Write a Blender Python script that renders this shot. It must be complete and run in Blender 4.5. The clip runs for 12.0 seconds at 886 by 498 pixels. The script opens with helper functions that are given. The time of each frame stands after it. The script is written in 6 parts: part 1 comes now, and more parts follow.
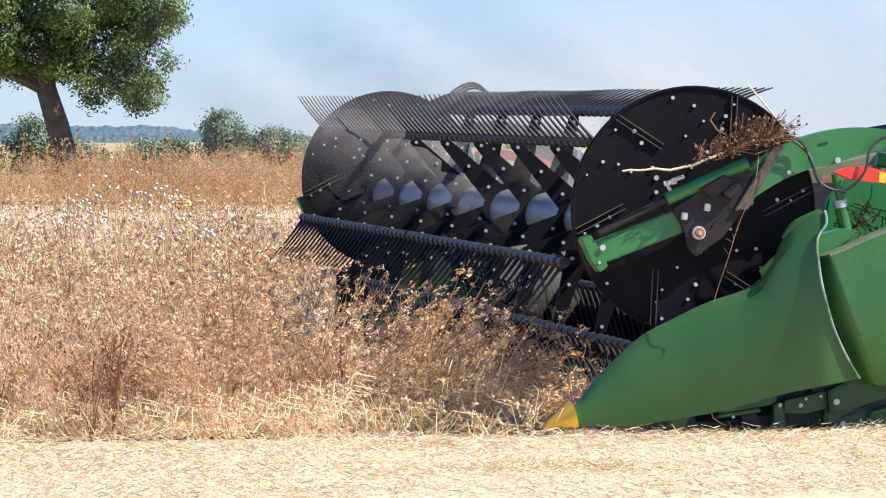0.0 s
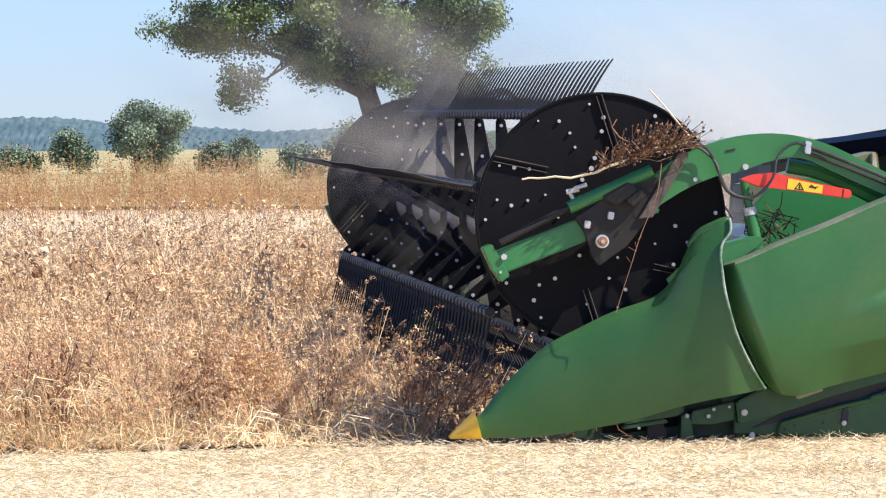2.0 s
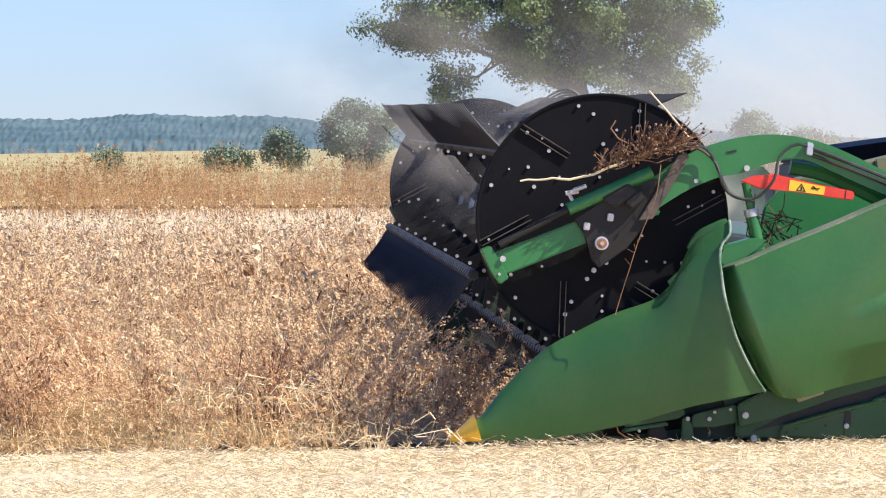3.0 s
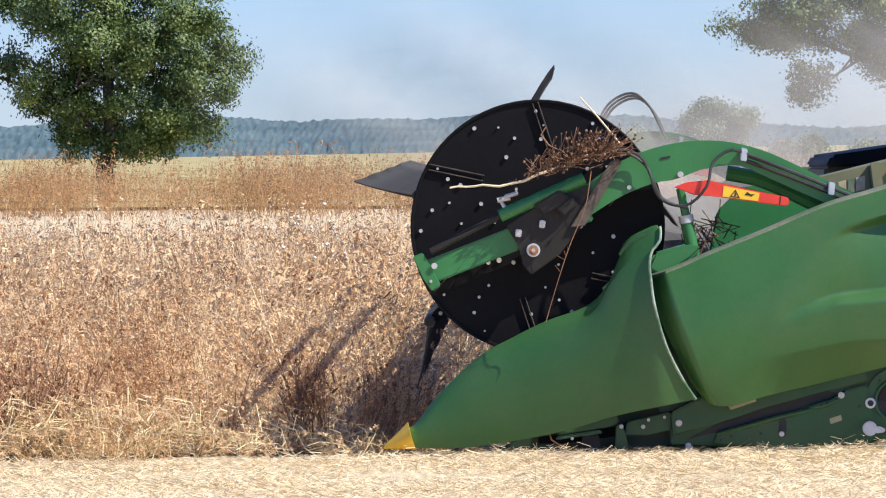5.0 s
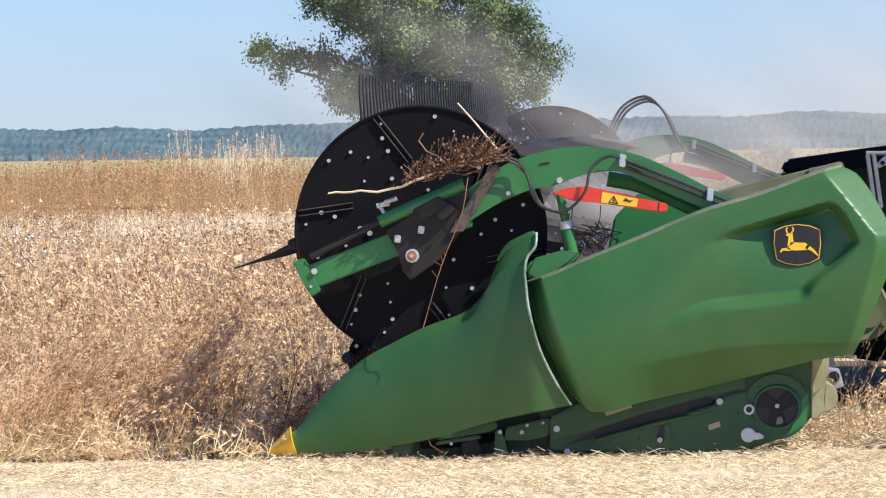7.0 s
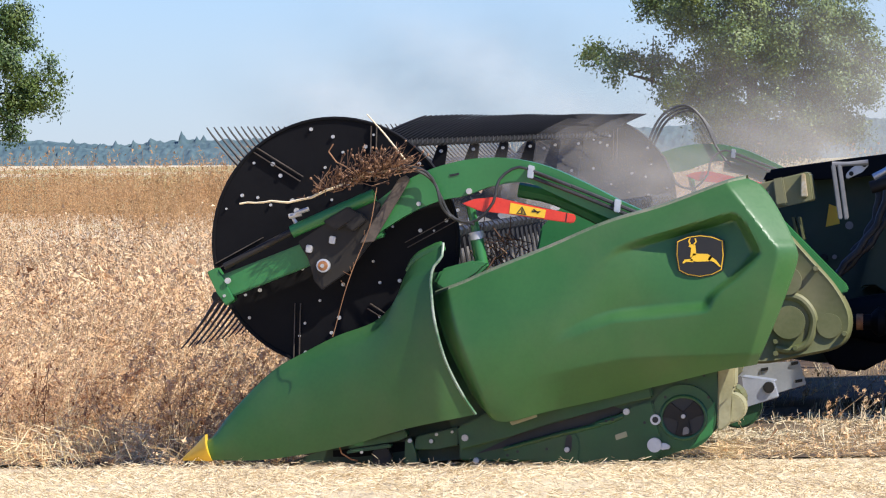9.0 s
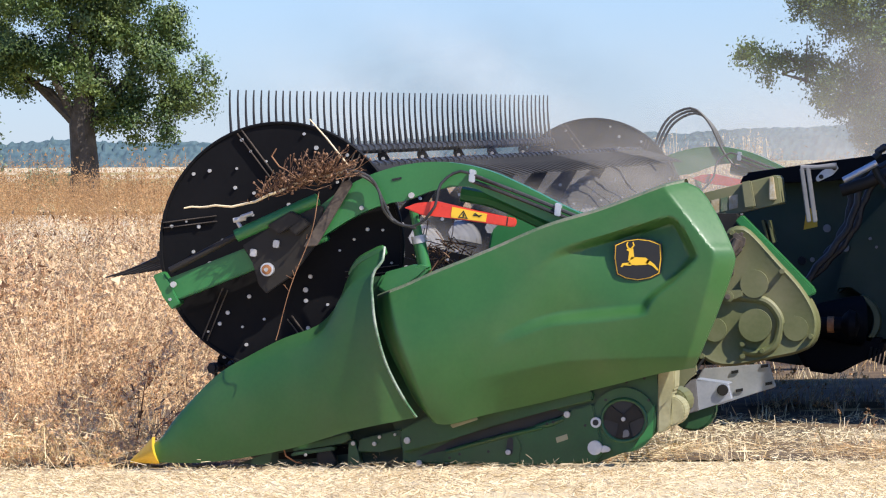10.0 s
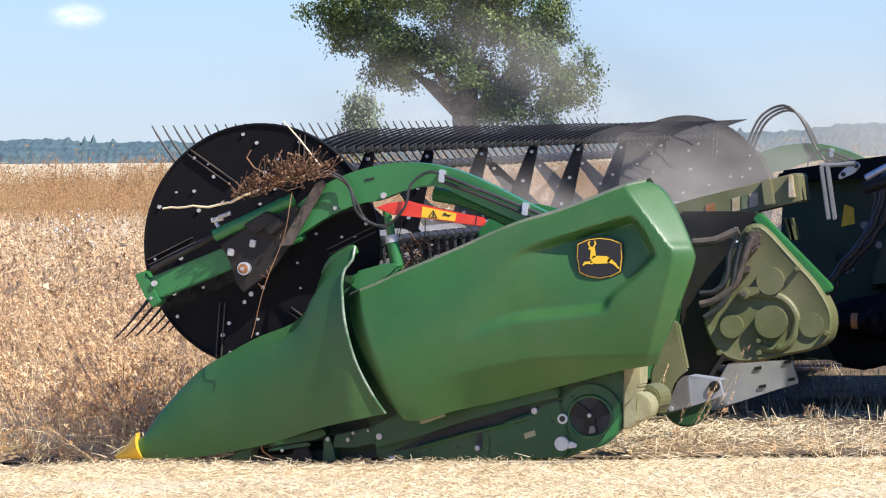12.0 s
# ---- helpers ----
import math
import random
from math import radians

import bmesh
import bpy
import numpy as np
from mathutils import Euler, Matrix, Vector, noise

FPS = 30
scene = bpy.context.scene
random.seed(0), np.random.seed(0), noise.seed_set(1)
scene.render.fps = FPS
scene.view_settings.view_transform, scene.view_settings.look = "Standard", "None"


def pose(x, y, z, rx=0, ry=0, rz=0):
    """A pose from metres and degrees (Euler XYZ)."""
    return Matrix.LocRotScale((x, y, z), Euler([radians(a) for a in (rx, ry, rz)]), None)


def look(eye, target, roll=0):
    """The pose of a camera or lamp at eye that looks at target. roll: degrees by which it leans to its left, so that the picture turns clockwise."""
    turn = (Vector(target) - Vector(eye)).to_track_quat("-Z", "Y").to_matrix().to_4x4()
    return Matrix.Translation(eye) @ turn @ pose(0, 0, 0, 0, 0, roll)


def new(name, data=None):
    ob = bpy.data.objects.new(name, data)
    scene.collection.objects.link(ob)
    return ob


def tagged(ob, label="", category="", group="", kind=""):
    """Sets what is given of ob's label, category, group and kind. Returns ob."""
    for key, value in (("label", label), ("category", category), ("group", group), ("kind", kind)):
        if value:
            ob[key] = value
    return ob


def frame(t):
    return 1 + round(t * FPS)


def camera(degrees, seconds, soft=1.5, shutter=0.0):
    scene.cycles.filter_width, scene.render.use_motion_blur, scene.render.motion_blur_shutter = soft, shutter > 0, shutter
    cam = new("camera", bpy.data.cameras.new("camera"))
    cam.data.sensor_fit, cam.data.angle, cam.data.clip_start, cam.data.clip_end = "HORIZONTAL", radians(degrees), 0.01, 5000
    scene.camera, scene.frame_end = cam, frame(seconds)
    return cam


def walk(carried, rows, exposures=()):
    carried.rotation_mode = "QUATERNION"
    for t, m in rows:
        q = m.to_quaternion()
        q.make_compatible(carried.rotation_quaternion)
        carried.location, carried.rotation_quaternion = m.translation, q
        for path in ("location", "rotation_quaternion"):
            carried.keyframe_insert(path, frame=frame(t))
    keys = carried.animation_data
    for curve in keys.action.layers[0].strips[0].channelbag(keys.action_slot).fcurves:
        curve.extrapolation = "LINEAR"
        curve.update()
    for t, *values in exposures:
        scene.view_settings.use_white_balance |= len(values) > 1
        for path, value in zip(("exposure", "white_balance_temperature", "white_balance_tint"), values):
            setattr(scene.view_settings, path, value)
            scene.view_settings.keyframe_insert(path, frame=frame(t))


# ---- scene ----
H_EYE = 1.18
TRACK = 20.0
SLOPE = 0.0177
# seconds, turn to the left, tilt, roll in degrees
AIM = [
    (0, -9.745, -1.017, 0.420),
    (0.5, -9.212, -0.996, 0.338),
    (1, -8.495, -0.981, 0.324),
    (1.5, -7.263, -1.024, 0.163),
    (2, -6.154, -0.999, 0.095),
    (2.5, -4.847, -0.987, 0.069),
    (3, -3.792, -1.023, 0.041),
    (3.2, -3.435, -1.042, 0.031),
    (4.8, -0.332, -1.021, -0.112),
    (5, 0.219, -1.031, -0.132),
    (5.5, 1.321, -1.051, -0.120),
    (6, 2.171, -1.064, -0.142),
    (6.5, 2.805, -1.048, -0.076),
    (7, 3.691, -1.054, -0.091),
    (7.2, 4.186, -1.043, -0.100),
    (8.8, 7.109, -1.019, 0.016),
    (9, 7.412, -1.016, 0.007),
    (9.5, 8.223, -1.003, -0.040),
    (10, 9.133, -1.010, -0.083),
    (10.5, 9.893, -1.036, -0.160),
    (11, 11.051, -1.105, -0.222),
    (11.5, 11.915, -1.104, -0.293),
    (12, 13.422, -1.088, -0.306),
]
DRIVE = [(0, 4.457), (0.5, 4.033), (1, 3.612), (1.5, 3.195), (2, 2.778), (2.5, 2.363), (3, 1.943), (3.2, 1.777), (4.8, 0.445), (5, 0.276), (5.5, -0.142), (6, -0.549), (6.5, -0.980), (7, -1.406), (7.2, -1.578), (8.8, -2.906), (9, -3.068), (9.5, -3.488), (10, -3.910), (10.5, -4.329), (11, -4.737), (11.5, -5.153), (12, -5.583)]

cam = camera(9.9, 12.0, soft=1.15, shutter=0.0)


def aim(turn, tilt, roll):
    a, b = radians(turn), radians(tilt)
    eye = Vector((0, 0, H_EYE))
    way = Vector((-math.sin(a) * math.cos(b), math.cos(a) * math.cos(b), math.sin(b)))
    return look(eye, eye + way * 20, roll)


walk(cam, [(t, aim(a, b, c)) for t, a, b, c in AIM], exposures=[(0, 0.73, 6300, 10), (3, 0.67, 6330, 10), (6, 0.50, 6250, 10), (9, 0.53, 6250, 10), (12, 0.57, 6250, 10)])

# ---- light ----
SUN = Vector((0.74, -0.36, 0.90)).normalized()
world = bpy.data.worlds.new("sky")
scene.world = world
world.use_nodes = True
wn = world.node_tree
sky = wn.nodes.new("ShaderNodeTexSky")
sky.sky_type, sky.sun_disc = "NISHITA", False
sky.sun_elevation = math.asin(SUN.z)
sky.sun_rotation = math.atan2(SUN.x, SUN.y)
sky.air_density, sky.dust_density, sky.ozone_density = 1.2, 0.0, 5.0
tint = wn.nodes.new("ShaderNodeMixRGB")
tint.blend_type = "MULTIPLY"
tint.inputs[0].default_value = 1.0
tint.inputs[2].default_value = (0.65, 0.845, 1.41, 1)
wn.links.new(sky.outputs[0], tint.inputs[1])
wn.links.new(tint.outputs[0], wn.nodes["Background"].inputs[0])
wn.nodes["Background"].inputs[1].default_value = 0.081
sun = new("sun", bpy.data.lights.new("sun", "SUN"))
sun.data.energy, sun.data.angle, sun.data.color = 5.0, radians(0.5), (1.0, 0.94, 0.85)
sun.matrix_world = look(SUN * 60, (0, 0, 0))
# ---- materials ----
def material(name, a, b, rough=0.6, metal=0.0, scale=1.7, fine=60.0, bump=0.15, dist=0.01, island=False, third=None, coat=0.0, dust=None, spec=0.5, field=False, patch=1.3, loose=0.7, sheer=0.0):
    """Two colours mixed by noise at two scales, with fine relief; island: the mix runs per loose piece."""
    m = bpy.data.materials.new(name)
    m.use_nodes = True
    nt = m.node_tree
    p = nt.nodes["Principled BSDF"]
    co = nt.nodes.new("ShaderNodeTexCoord")
    n1, n2 = nt.nodes.new("ShaderNodeTexNoise"), nt.nodes.new("ShaderNodeTexNoise")
    where = co.outputs["Object"]
    if field:
        # one pattern over the whole field, whatever piece a plant belongs to
        info = nt.nodes.new("ShaderNodeObjectInfo")
        add3 = nt.nodes.new("ShaderNodeVectorMath")
        nt.links.new(co.outputs["Object"], add3.inputs[0])
        nt.links.new(info.outputs["Location"], add3.inputs[1])
        where = add3.outputs[0]
    for n, s in ((n1, scale), (n2, fine)):
        n.inputs["Scale"].default_value = s
        n.inputs["Detail"].default_value = 5
        nt.links.new(where, n.inputs["Vector"])
    add = nt.nodes.new("ShaderNodeMath")
    add.operation = "MULTIPLY_ADD"
    add.inputs[1].default_value = 0.45
    nt.links.new(n2.outputs[0], add.inputs[0])
    if island:
        g = nt.nodes.new("ShaderNodeNewGeometry")
        mix = nt.nodes.new("ShaderNodeMath")
        mix.operation = "MULTIPLY_ADD"
        mix.inputs[1].default_value = patch
        nt.links.new(n1.outputs[0], mix.inputs[0])
        shift = nt.nodes.new("ShaderNodeMath")
        shift.operation = "MULTIPLY_ADD"
        shift.inputs[1].default_value, shift.inputs[2].default_value = loose, 0.45 - 0.5 * loose - 0.5 * patch
        nt.links.new(g.outputs["Random Per Island"], shift.inputs[0])
        nt.links.new(shift.outputs[0], mix.inputs[2])
        nt.links.new(mix.outputs[0], add.inputs[2])
    else:
        sub = nt.nodes.new("ShaderNodeMath")
        sub.operation = "SUBTRACT"
        sub.inputs[1].default_value = 0.22
        nt.links.new(n1.outputs[0], sub.inputs[0])
        nt.links.new(sub.outputs[0], add.inputs[2])
    ramp = nt.nodes.new("ShaderNodeValToRGB")
    lo, hi = (0.1, 1.3) if island else (0.32, 0.68)
    ramp.color_ramp.elements[0].position, ramp.color_ramp.elements[1].position = lo, min(hi, 1)
    ramp.color_ramp.elements[0].color, ramp.color_ramp.elements[1].color = (*a, 1), (*b, 1)
    if third:
        e = ramp.color_ramp.elements.new((lo + min(hi, 1)) / 2)
        e.color = (*third, 1)
    nt.links.new(add.outputs[0], ramp.inputs[0])
    out = ramp.outputs[0]
    if dust:
        # settled field dust, in drifts of its own shape
        n3 = nt.nodes.new("ShaderNodeTexNoise")
        n3.inputs["Scale"].default_value, n3.inputs["Detail"].default_value = 3.5, 8
        nt.links.new(co.outputs["Object"], n3.inputs["Vector"])
        r3 = nt.nodes.new("ShaderNodeMapRange")
        r3.inputs[1].default_value, r3.inputs[2].default_value = 0.4, 0.75
        r3.inputs[3].default_value, r3.inputs[4].default_value = 0.03, dust[1]
        nt.links.new(n3.outputs[0], r3.inputs[0])
        mx = nt.nodes.new("ShaderNodeMixRGB")
        mx.inputs[2].default_value = (*dust[0], 1)
        nt.links.new(r3.outputs[0], mx.inputs[0])
        nt.links.new(out, mx.inputs[1])
        out = mx.outputs[0]
    nt.links.new(out, p.inputs["Base Color"])
    rr = nt.nodes.new("ShaderNodeMapRange")
    rr.inputs[3].default_value, rr.inputs[4].default_value = max(rough - 0.1, 0.02), min(rough + 0.12, 1)
    nt.links.new(n2.outputs[0], rr.inputs[0])
    nt.links.new(rr.outputs[0], p.inputs["Roughness"])
    p.inputs["Metallic"].default_value = metal
    p.inputs["Coat Weight"].default_value = coat
    p.inputs["Specular IOR Level"].default_value = spec
    if bump:
        bp = nt.nodes.new("ShaderNodeBump")
        bp.inputs["Strength"].default_value, bp.inputs["Distance"].default_value = bump, dist
        nt.links.new(n2.outputs[0], bp.inputs["Height"])
        nt.links.new(bp.outputs[0], p.inputs["Normal"])
    if sheer:
        # thin dry leaf or husk: part of the light comes through
        tr, both = nt.nodes.new("ShaderNodeBsdfTranslucent"), nt.nodes.new("ShaderNodeMixShader")
        nt.links.new(out, tr.inputs["Color"])
        both.inputs[0].default_value = sheer
        nt.links.new(p.outputs[0], both.inputs[1])
        nt.links.new(tr.outputs[0], both.inputs[2])
        nt.links.new(both.outputs[0], nt.nodes["Material Output"].inputs["Surface"])
    return m


DUST = (0.30, 0.24, 0.16)
M_PANEL = material("dusty_green_shield", (0.020, 0.100, 0.018), (0.028, 0.124, 0.024), 0.42, scale=2.2, fine=70, bump=0.03, dist=0.002, dust=(DUST, 0.12))
M_GREEN = material("green_paint", (0.018, 0.150, 0.035), (0.026, 0.180, 0.045), 0.32, scale=5, fine=90, bump=0.02, dist=0.002, dust=(DUST, 0.08))
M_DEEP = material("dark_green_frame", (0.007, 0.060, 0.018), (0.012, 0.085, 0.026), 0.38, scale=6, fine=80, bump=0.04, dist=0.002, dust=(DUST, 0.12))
# frame green darkened: the shade below the shields is in this colour
M_BASE_SHADE = material("shaded_green_frame", (0.004, 0.058, 0.011), (0.008, 0.082, 0.018), 0.36, scale=6, fine=80, bump=0.04, dist=0.002, dust=(DUST, 0.10))
# dusty olive with sunlight painted in; also serves pale plates and tags
M_CREAM = material("dusty_lit_olive", (0.25, 0.235, 0.12), (0.37, 0.345, 0.20), 0.6, scale=7, fine=70, bump=0.04, dist=0.002)
# housing green taken nearly to black: its shade is painted in
M_FEED_SHADE = material("shaded_green_housing", (0.003, 0.024, 0.008), (0.007, 0.038, 0.014), 0.55, scale=4, fine=60, bump=0.04, dist=0.003, dust=(DUST, 0.15))
M_BLACK = material("black_plastic", (0.004, 0.004, 0.005), (0.007, 0.007, 0.008), 0.55, scale=3, fine=50, bump=0.05, dist=0.002, dust=((0.12, 0.11, 0.10), 0.03), spec=0.08)
M_TINE = material("tine_plastic", (0.010, 0.010, 0.011), (0.022, 0.022, 0.024), 0.5, scale=9, fine=90, bump=0.02, dist=0.001, spec=0.28, dust=((0.18, 0.17, 0.16), 0.34))
M_STEEL = material("black_steel", (0.007, 0.007, 0.007), (0.015, 0.014, 0.013), 0.5, 0.0, scale=5, fine=60, bump=0.05, dist=0.002, dust=(DUST, 0.08), spec=0.25)
M_DRUM = material("grey_steel_drum", (0.17, 0.165, 0.16), (0.27, 0.26, 0.25), 0.5, 0.25, scale=3, fine=40, bump=0.04, dist=0.002, dust=(DUST, 0.25))
# pale from wear and from an edge highlight painted into the green
M_RIM = material("worn_highlit_rim", (0.06, 0.15, 0.06), (0.34, 0.39, 0.30), 0.4, scale=9, fine=60, bump=0.02, dist=0.001)
# earth brown, kept dark so that gaps in the crop read as shade
M_SOIL = material("crop_floor_soil", (0.08, 0.052, 0.032), (0.20, 0.135, 0.075), 0.95, scale=3, fine=40, bump=0.5, dist=0.03)
M_DUSTY = material("dusty_steel", (0.05, 0.038, 0.028), (0.13, 0.10, 0.075), 0.7, scale=12, fine=80, bump=0.05, dist=0.001)
M_TOPDUST = material("dust_caked_shield", (0.06, 0.12, 0.05), (0.20, 0.19, 0.13), 0.7, scale=6, fine=80, bump=0.05, dist=0.002)
M_FADED = material("faded_label", (0.36, 0.26, 0.10), (0.50, 0.44, 0.34), 0.7, scale=18, fine=90, bump=0.0)
M_ZINC = material("zinc_plate", (0.50, 0.52, 0.54), (0.64, 0.65, 0.66), 0.35, 0.55, scale=8, fine=80, bump=0.03, dist=0.001)
M_BOLT = material("bolt_zinc", (0.42, 0.41, 0.38), (0.58, 0.56, 0.53), 0.4, 0.35, scale=30, fine=90, bump=0.02, dist=0.001)
M_RUST = material("rusty_bolt", (0.30, 0.12, 0.04), (0.45, 0.22, 0.09), 0.6, 0.3, scale=40, fine=120, bump=0.1, dist=0.001)
M_OLIVE = material("dusty_olive_casing", (0.10, 0.115, 0.036), (0.15, 0.155, 0.062), 0.55, scale=5, fine=60, bump=0.05, dist=0.003, dust=(DUST, 0.35))
M_YELLOW = material("yellow_plastic", (0.72, 0.42, 0.015), (0.82, 0.52, 0.03), 0.4, scale=8, fine=60, bump=0.03, dist=0.002, dust=(DUST, 0.3))
M_DECALY = material("yellow_film", (0.80, 0.46, 0.02), (0.85, 0.52, 0.03), 0.45, scale=8, fine=60, bump=0.0)
M_RED = material("red_reflector", (0.66, 0.030, 0.018), (0.78, 0.050, 0.025), 0.3, scale=12, fine=120, bump=0.02, dist=0.001, dust=(DUST, 0.06))
M_RUBBER = material("hose_rubber", (0.018, 0.018, 0.018), (0.05, 0.048, 0.045), 0.5, scale=10, fine=90, bump=0.05, dist=0.001)
# black for print, and for the painted dark of gaps and holes
M_INK_GAP = material("black_print_and_gap", (0.012, 0.012, 0.012), (0.018, 0.018, 0.018), 0.5, bump=0)
M_STRAW = material("dry_straw", (0.42, 0.30, 0.155), (0.80, 0.67, 0.44), 0.75, fine=120, bump=0.05, dist=0.001, island=True, third=(0.72, 0.57, 0.34))
M_STEM = material("dry_stem", (0.34, 0.205, 0.09), (0.88, 0.68, 0.39), 0.75, fine=120, bump=0, sheer=0.1, island=True, third=(0.53, 0.335, 0.155), field=True, patch=2.2)
M_HEAD = material("seed_heads", (0.31, 0.145, 0.060), (0.92, 0.665, 0.385), 0.85, scale=2.6, fine=28, bump=0, loose=0.22, sheer=0.22, island=True, third=(0.69, 0.43, 0.218), field=True, patch=2.8)
M_GRASS = material("olive_grass", (0.36, 0.28, 0.11), (0.90, 0.73, 0.43), 0.7, scale=2.5, fine=90, bump=0, island=True, field=True, patch=2.0, sheer=0.1, third=(0.68, 0.52, 0.27))
M_WEED = material("rust_weeds", (0.22, 0.155, 0.06), (0.54, 0.345, 0.165), 0.85, scale=0.35, fine=6, bump=0, island=True, third=(0.44, 0.255, 0.115), patch=1.8, loose=0.3, sheer=0.4)
M_REED = material("pale_reed", (0.60, 0.47, 0.28), (0.78, 0.64, 0.42), 0.8, fine=60, bump=0.05, dist=0.002, island=True)
M_LEAF = material("oak_leaf", (0.018, 0.044, 0.008), (0.175, 0.225, 0.055), 0.5, scale=1.0, fine=20, bump=0.0, island=True, third=(0.064, 0.108, 0.023), loose=0.4, patch=1.8, sheer=0.12)
# leaf green lightened and greyed to paint in haze on far bushes
M_BUSH_HAZE = material("hazed_bush_leaf", (0.110, 0.160, 0.090), (0.190, 0.240, 0.140), 0.6, fine=20, bump=0.05, dist=0.003, island=True)
M_BARK = material("bark", (0.045, 0.035, 0.026), (0.11, 0.09, 0.07), 0.85, scale=3, fine=18, bump=0.5, dist=0.03)
M_TWIG = material("dead_weed", (0.14, 0.062, 0.028), (0.44, 0.235, 0.115), 0.8, fine=90, bump=0.1, dist=0.001, island=True)
M_TANGLE = material("dead_dark_weed", (0.030, 0.013, 0.007), (0.34, 0.19, 0.10), 0.8, fine=90, bump=0.1, dist=0.001, island=True, third=(0.085, 0.036, 0.016))
# forest green shifted to pale blue: the haze of distance is in the colour
M_FOREST_HAZE = material("hazed_forest", (0.048, 0.092, 0.098), (0.098, 0.150, 0.148), 0.95, scale=0.035, fine=0.4, bump=0, third=(0.072, 0.120, 0.124))
M_FLUFF = material("thistle_down", (0.72, 0.68, 0.60), (0.86, 0.84, 0.78), 0.9, fine=90, bump=0.05, dist=0.001, island=True)
M_MEADOW = material("dry_meadow", (0.30, 0.235, 0.085), (0.50, 0.41, 0.18), 0.9, scale=0.05, fine=3.0, bump=0.3, dist=0.1)
M_MEADOWG = material("meadow_grass", (0.34, 0.24, 0.09), (0.56, 0.44, 0.21), 0.9, scale=0.2, fine=8, bump=0, island=True)


def dust_material(name, colour, low, high):
    """Thin lit dust, dense in the middle of its puff and fading to nothing at the border, with wisps."""
    m = bpy.data.materials.new(name)
    m.use_nodes = True
    nt = m.node_tree
    p = nt.nodes["Principled BSDF"]
    p.inputs["Base Color"].default_value = (*colour, 1)
    p.inputs["Roughness"].default_value = 1.0
    p.inputs["Specular IOR Level"].default_value = 0.0
    co = nt.nodes.new("ShaderNodeTexCoord")
    g = nt.nodes.new("ShaderNodeTexGradient")
    g.gradient_type = "SPHERICAL"
    nt.links.new(co.outputs["Object"], g.inputs[0])
    n = nt.nodes.new("ShaderNodeTexNoise")
    n.inputs["Scale"].default_value, n.inputs["Detail"].default_value = 2.2, 6
    nt.links.new(co.outputs["Object"], n.inputs["Vector"])
    mr = nt.nodes.new("ShaderNodeMapRange")
    mr.inputs[1].default_value, mr.inputs[2].default_value, mr.inputs[3].default_value, mr.inputs[4].default_value = 0.3, 0.75, low, high
    nt.links.new(n.outputs[0], mr.inputs[0])
    sm = nt.nodes.new("ShaderNodeMapRange")
    sm.interpolation_type = "SMOOTHSTEP"
    nt.links.new(g.outputs[1], sm.inputs[0])
    sm.inputs[2].default_value = 0.8
    mu = nt.nodes.new("ShaderNodeMath")
    mu.operation = "MULTIPLY"
    nt.links.new(mr.outputs[0], mu.inputs[0])
    nt.links.new(sm.outputs[0], mu.inputs[1])
    nt.links.new(mu.outputs[0], p.inputs["Alpha"])
    return m


M_DUST = dust_material("drifting_dust", (0.36, 0.335, 0.305), 0.16, 0.50)
M_THIN = dust_material("thin_dust", (0.52, 0.47, 0.42), 0.12, 0.34)
M_CLOUD = dust_material("cloud", (0.95, 0.95, 0.95), 0.15, 0.6)


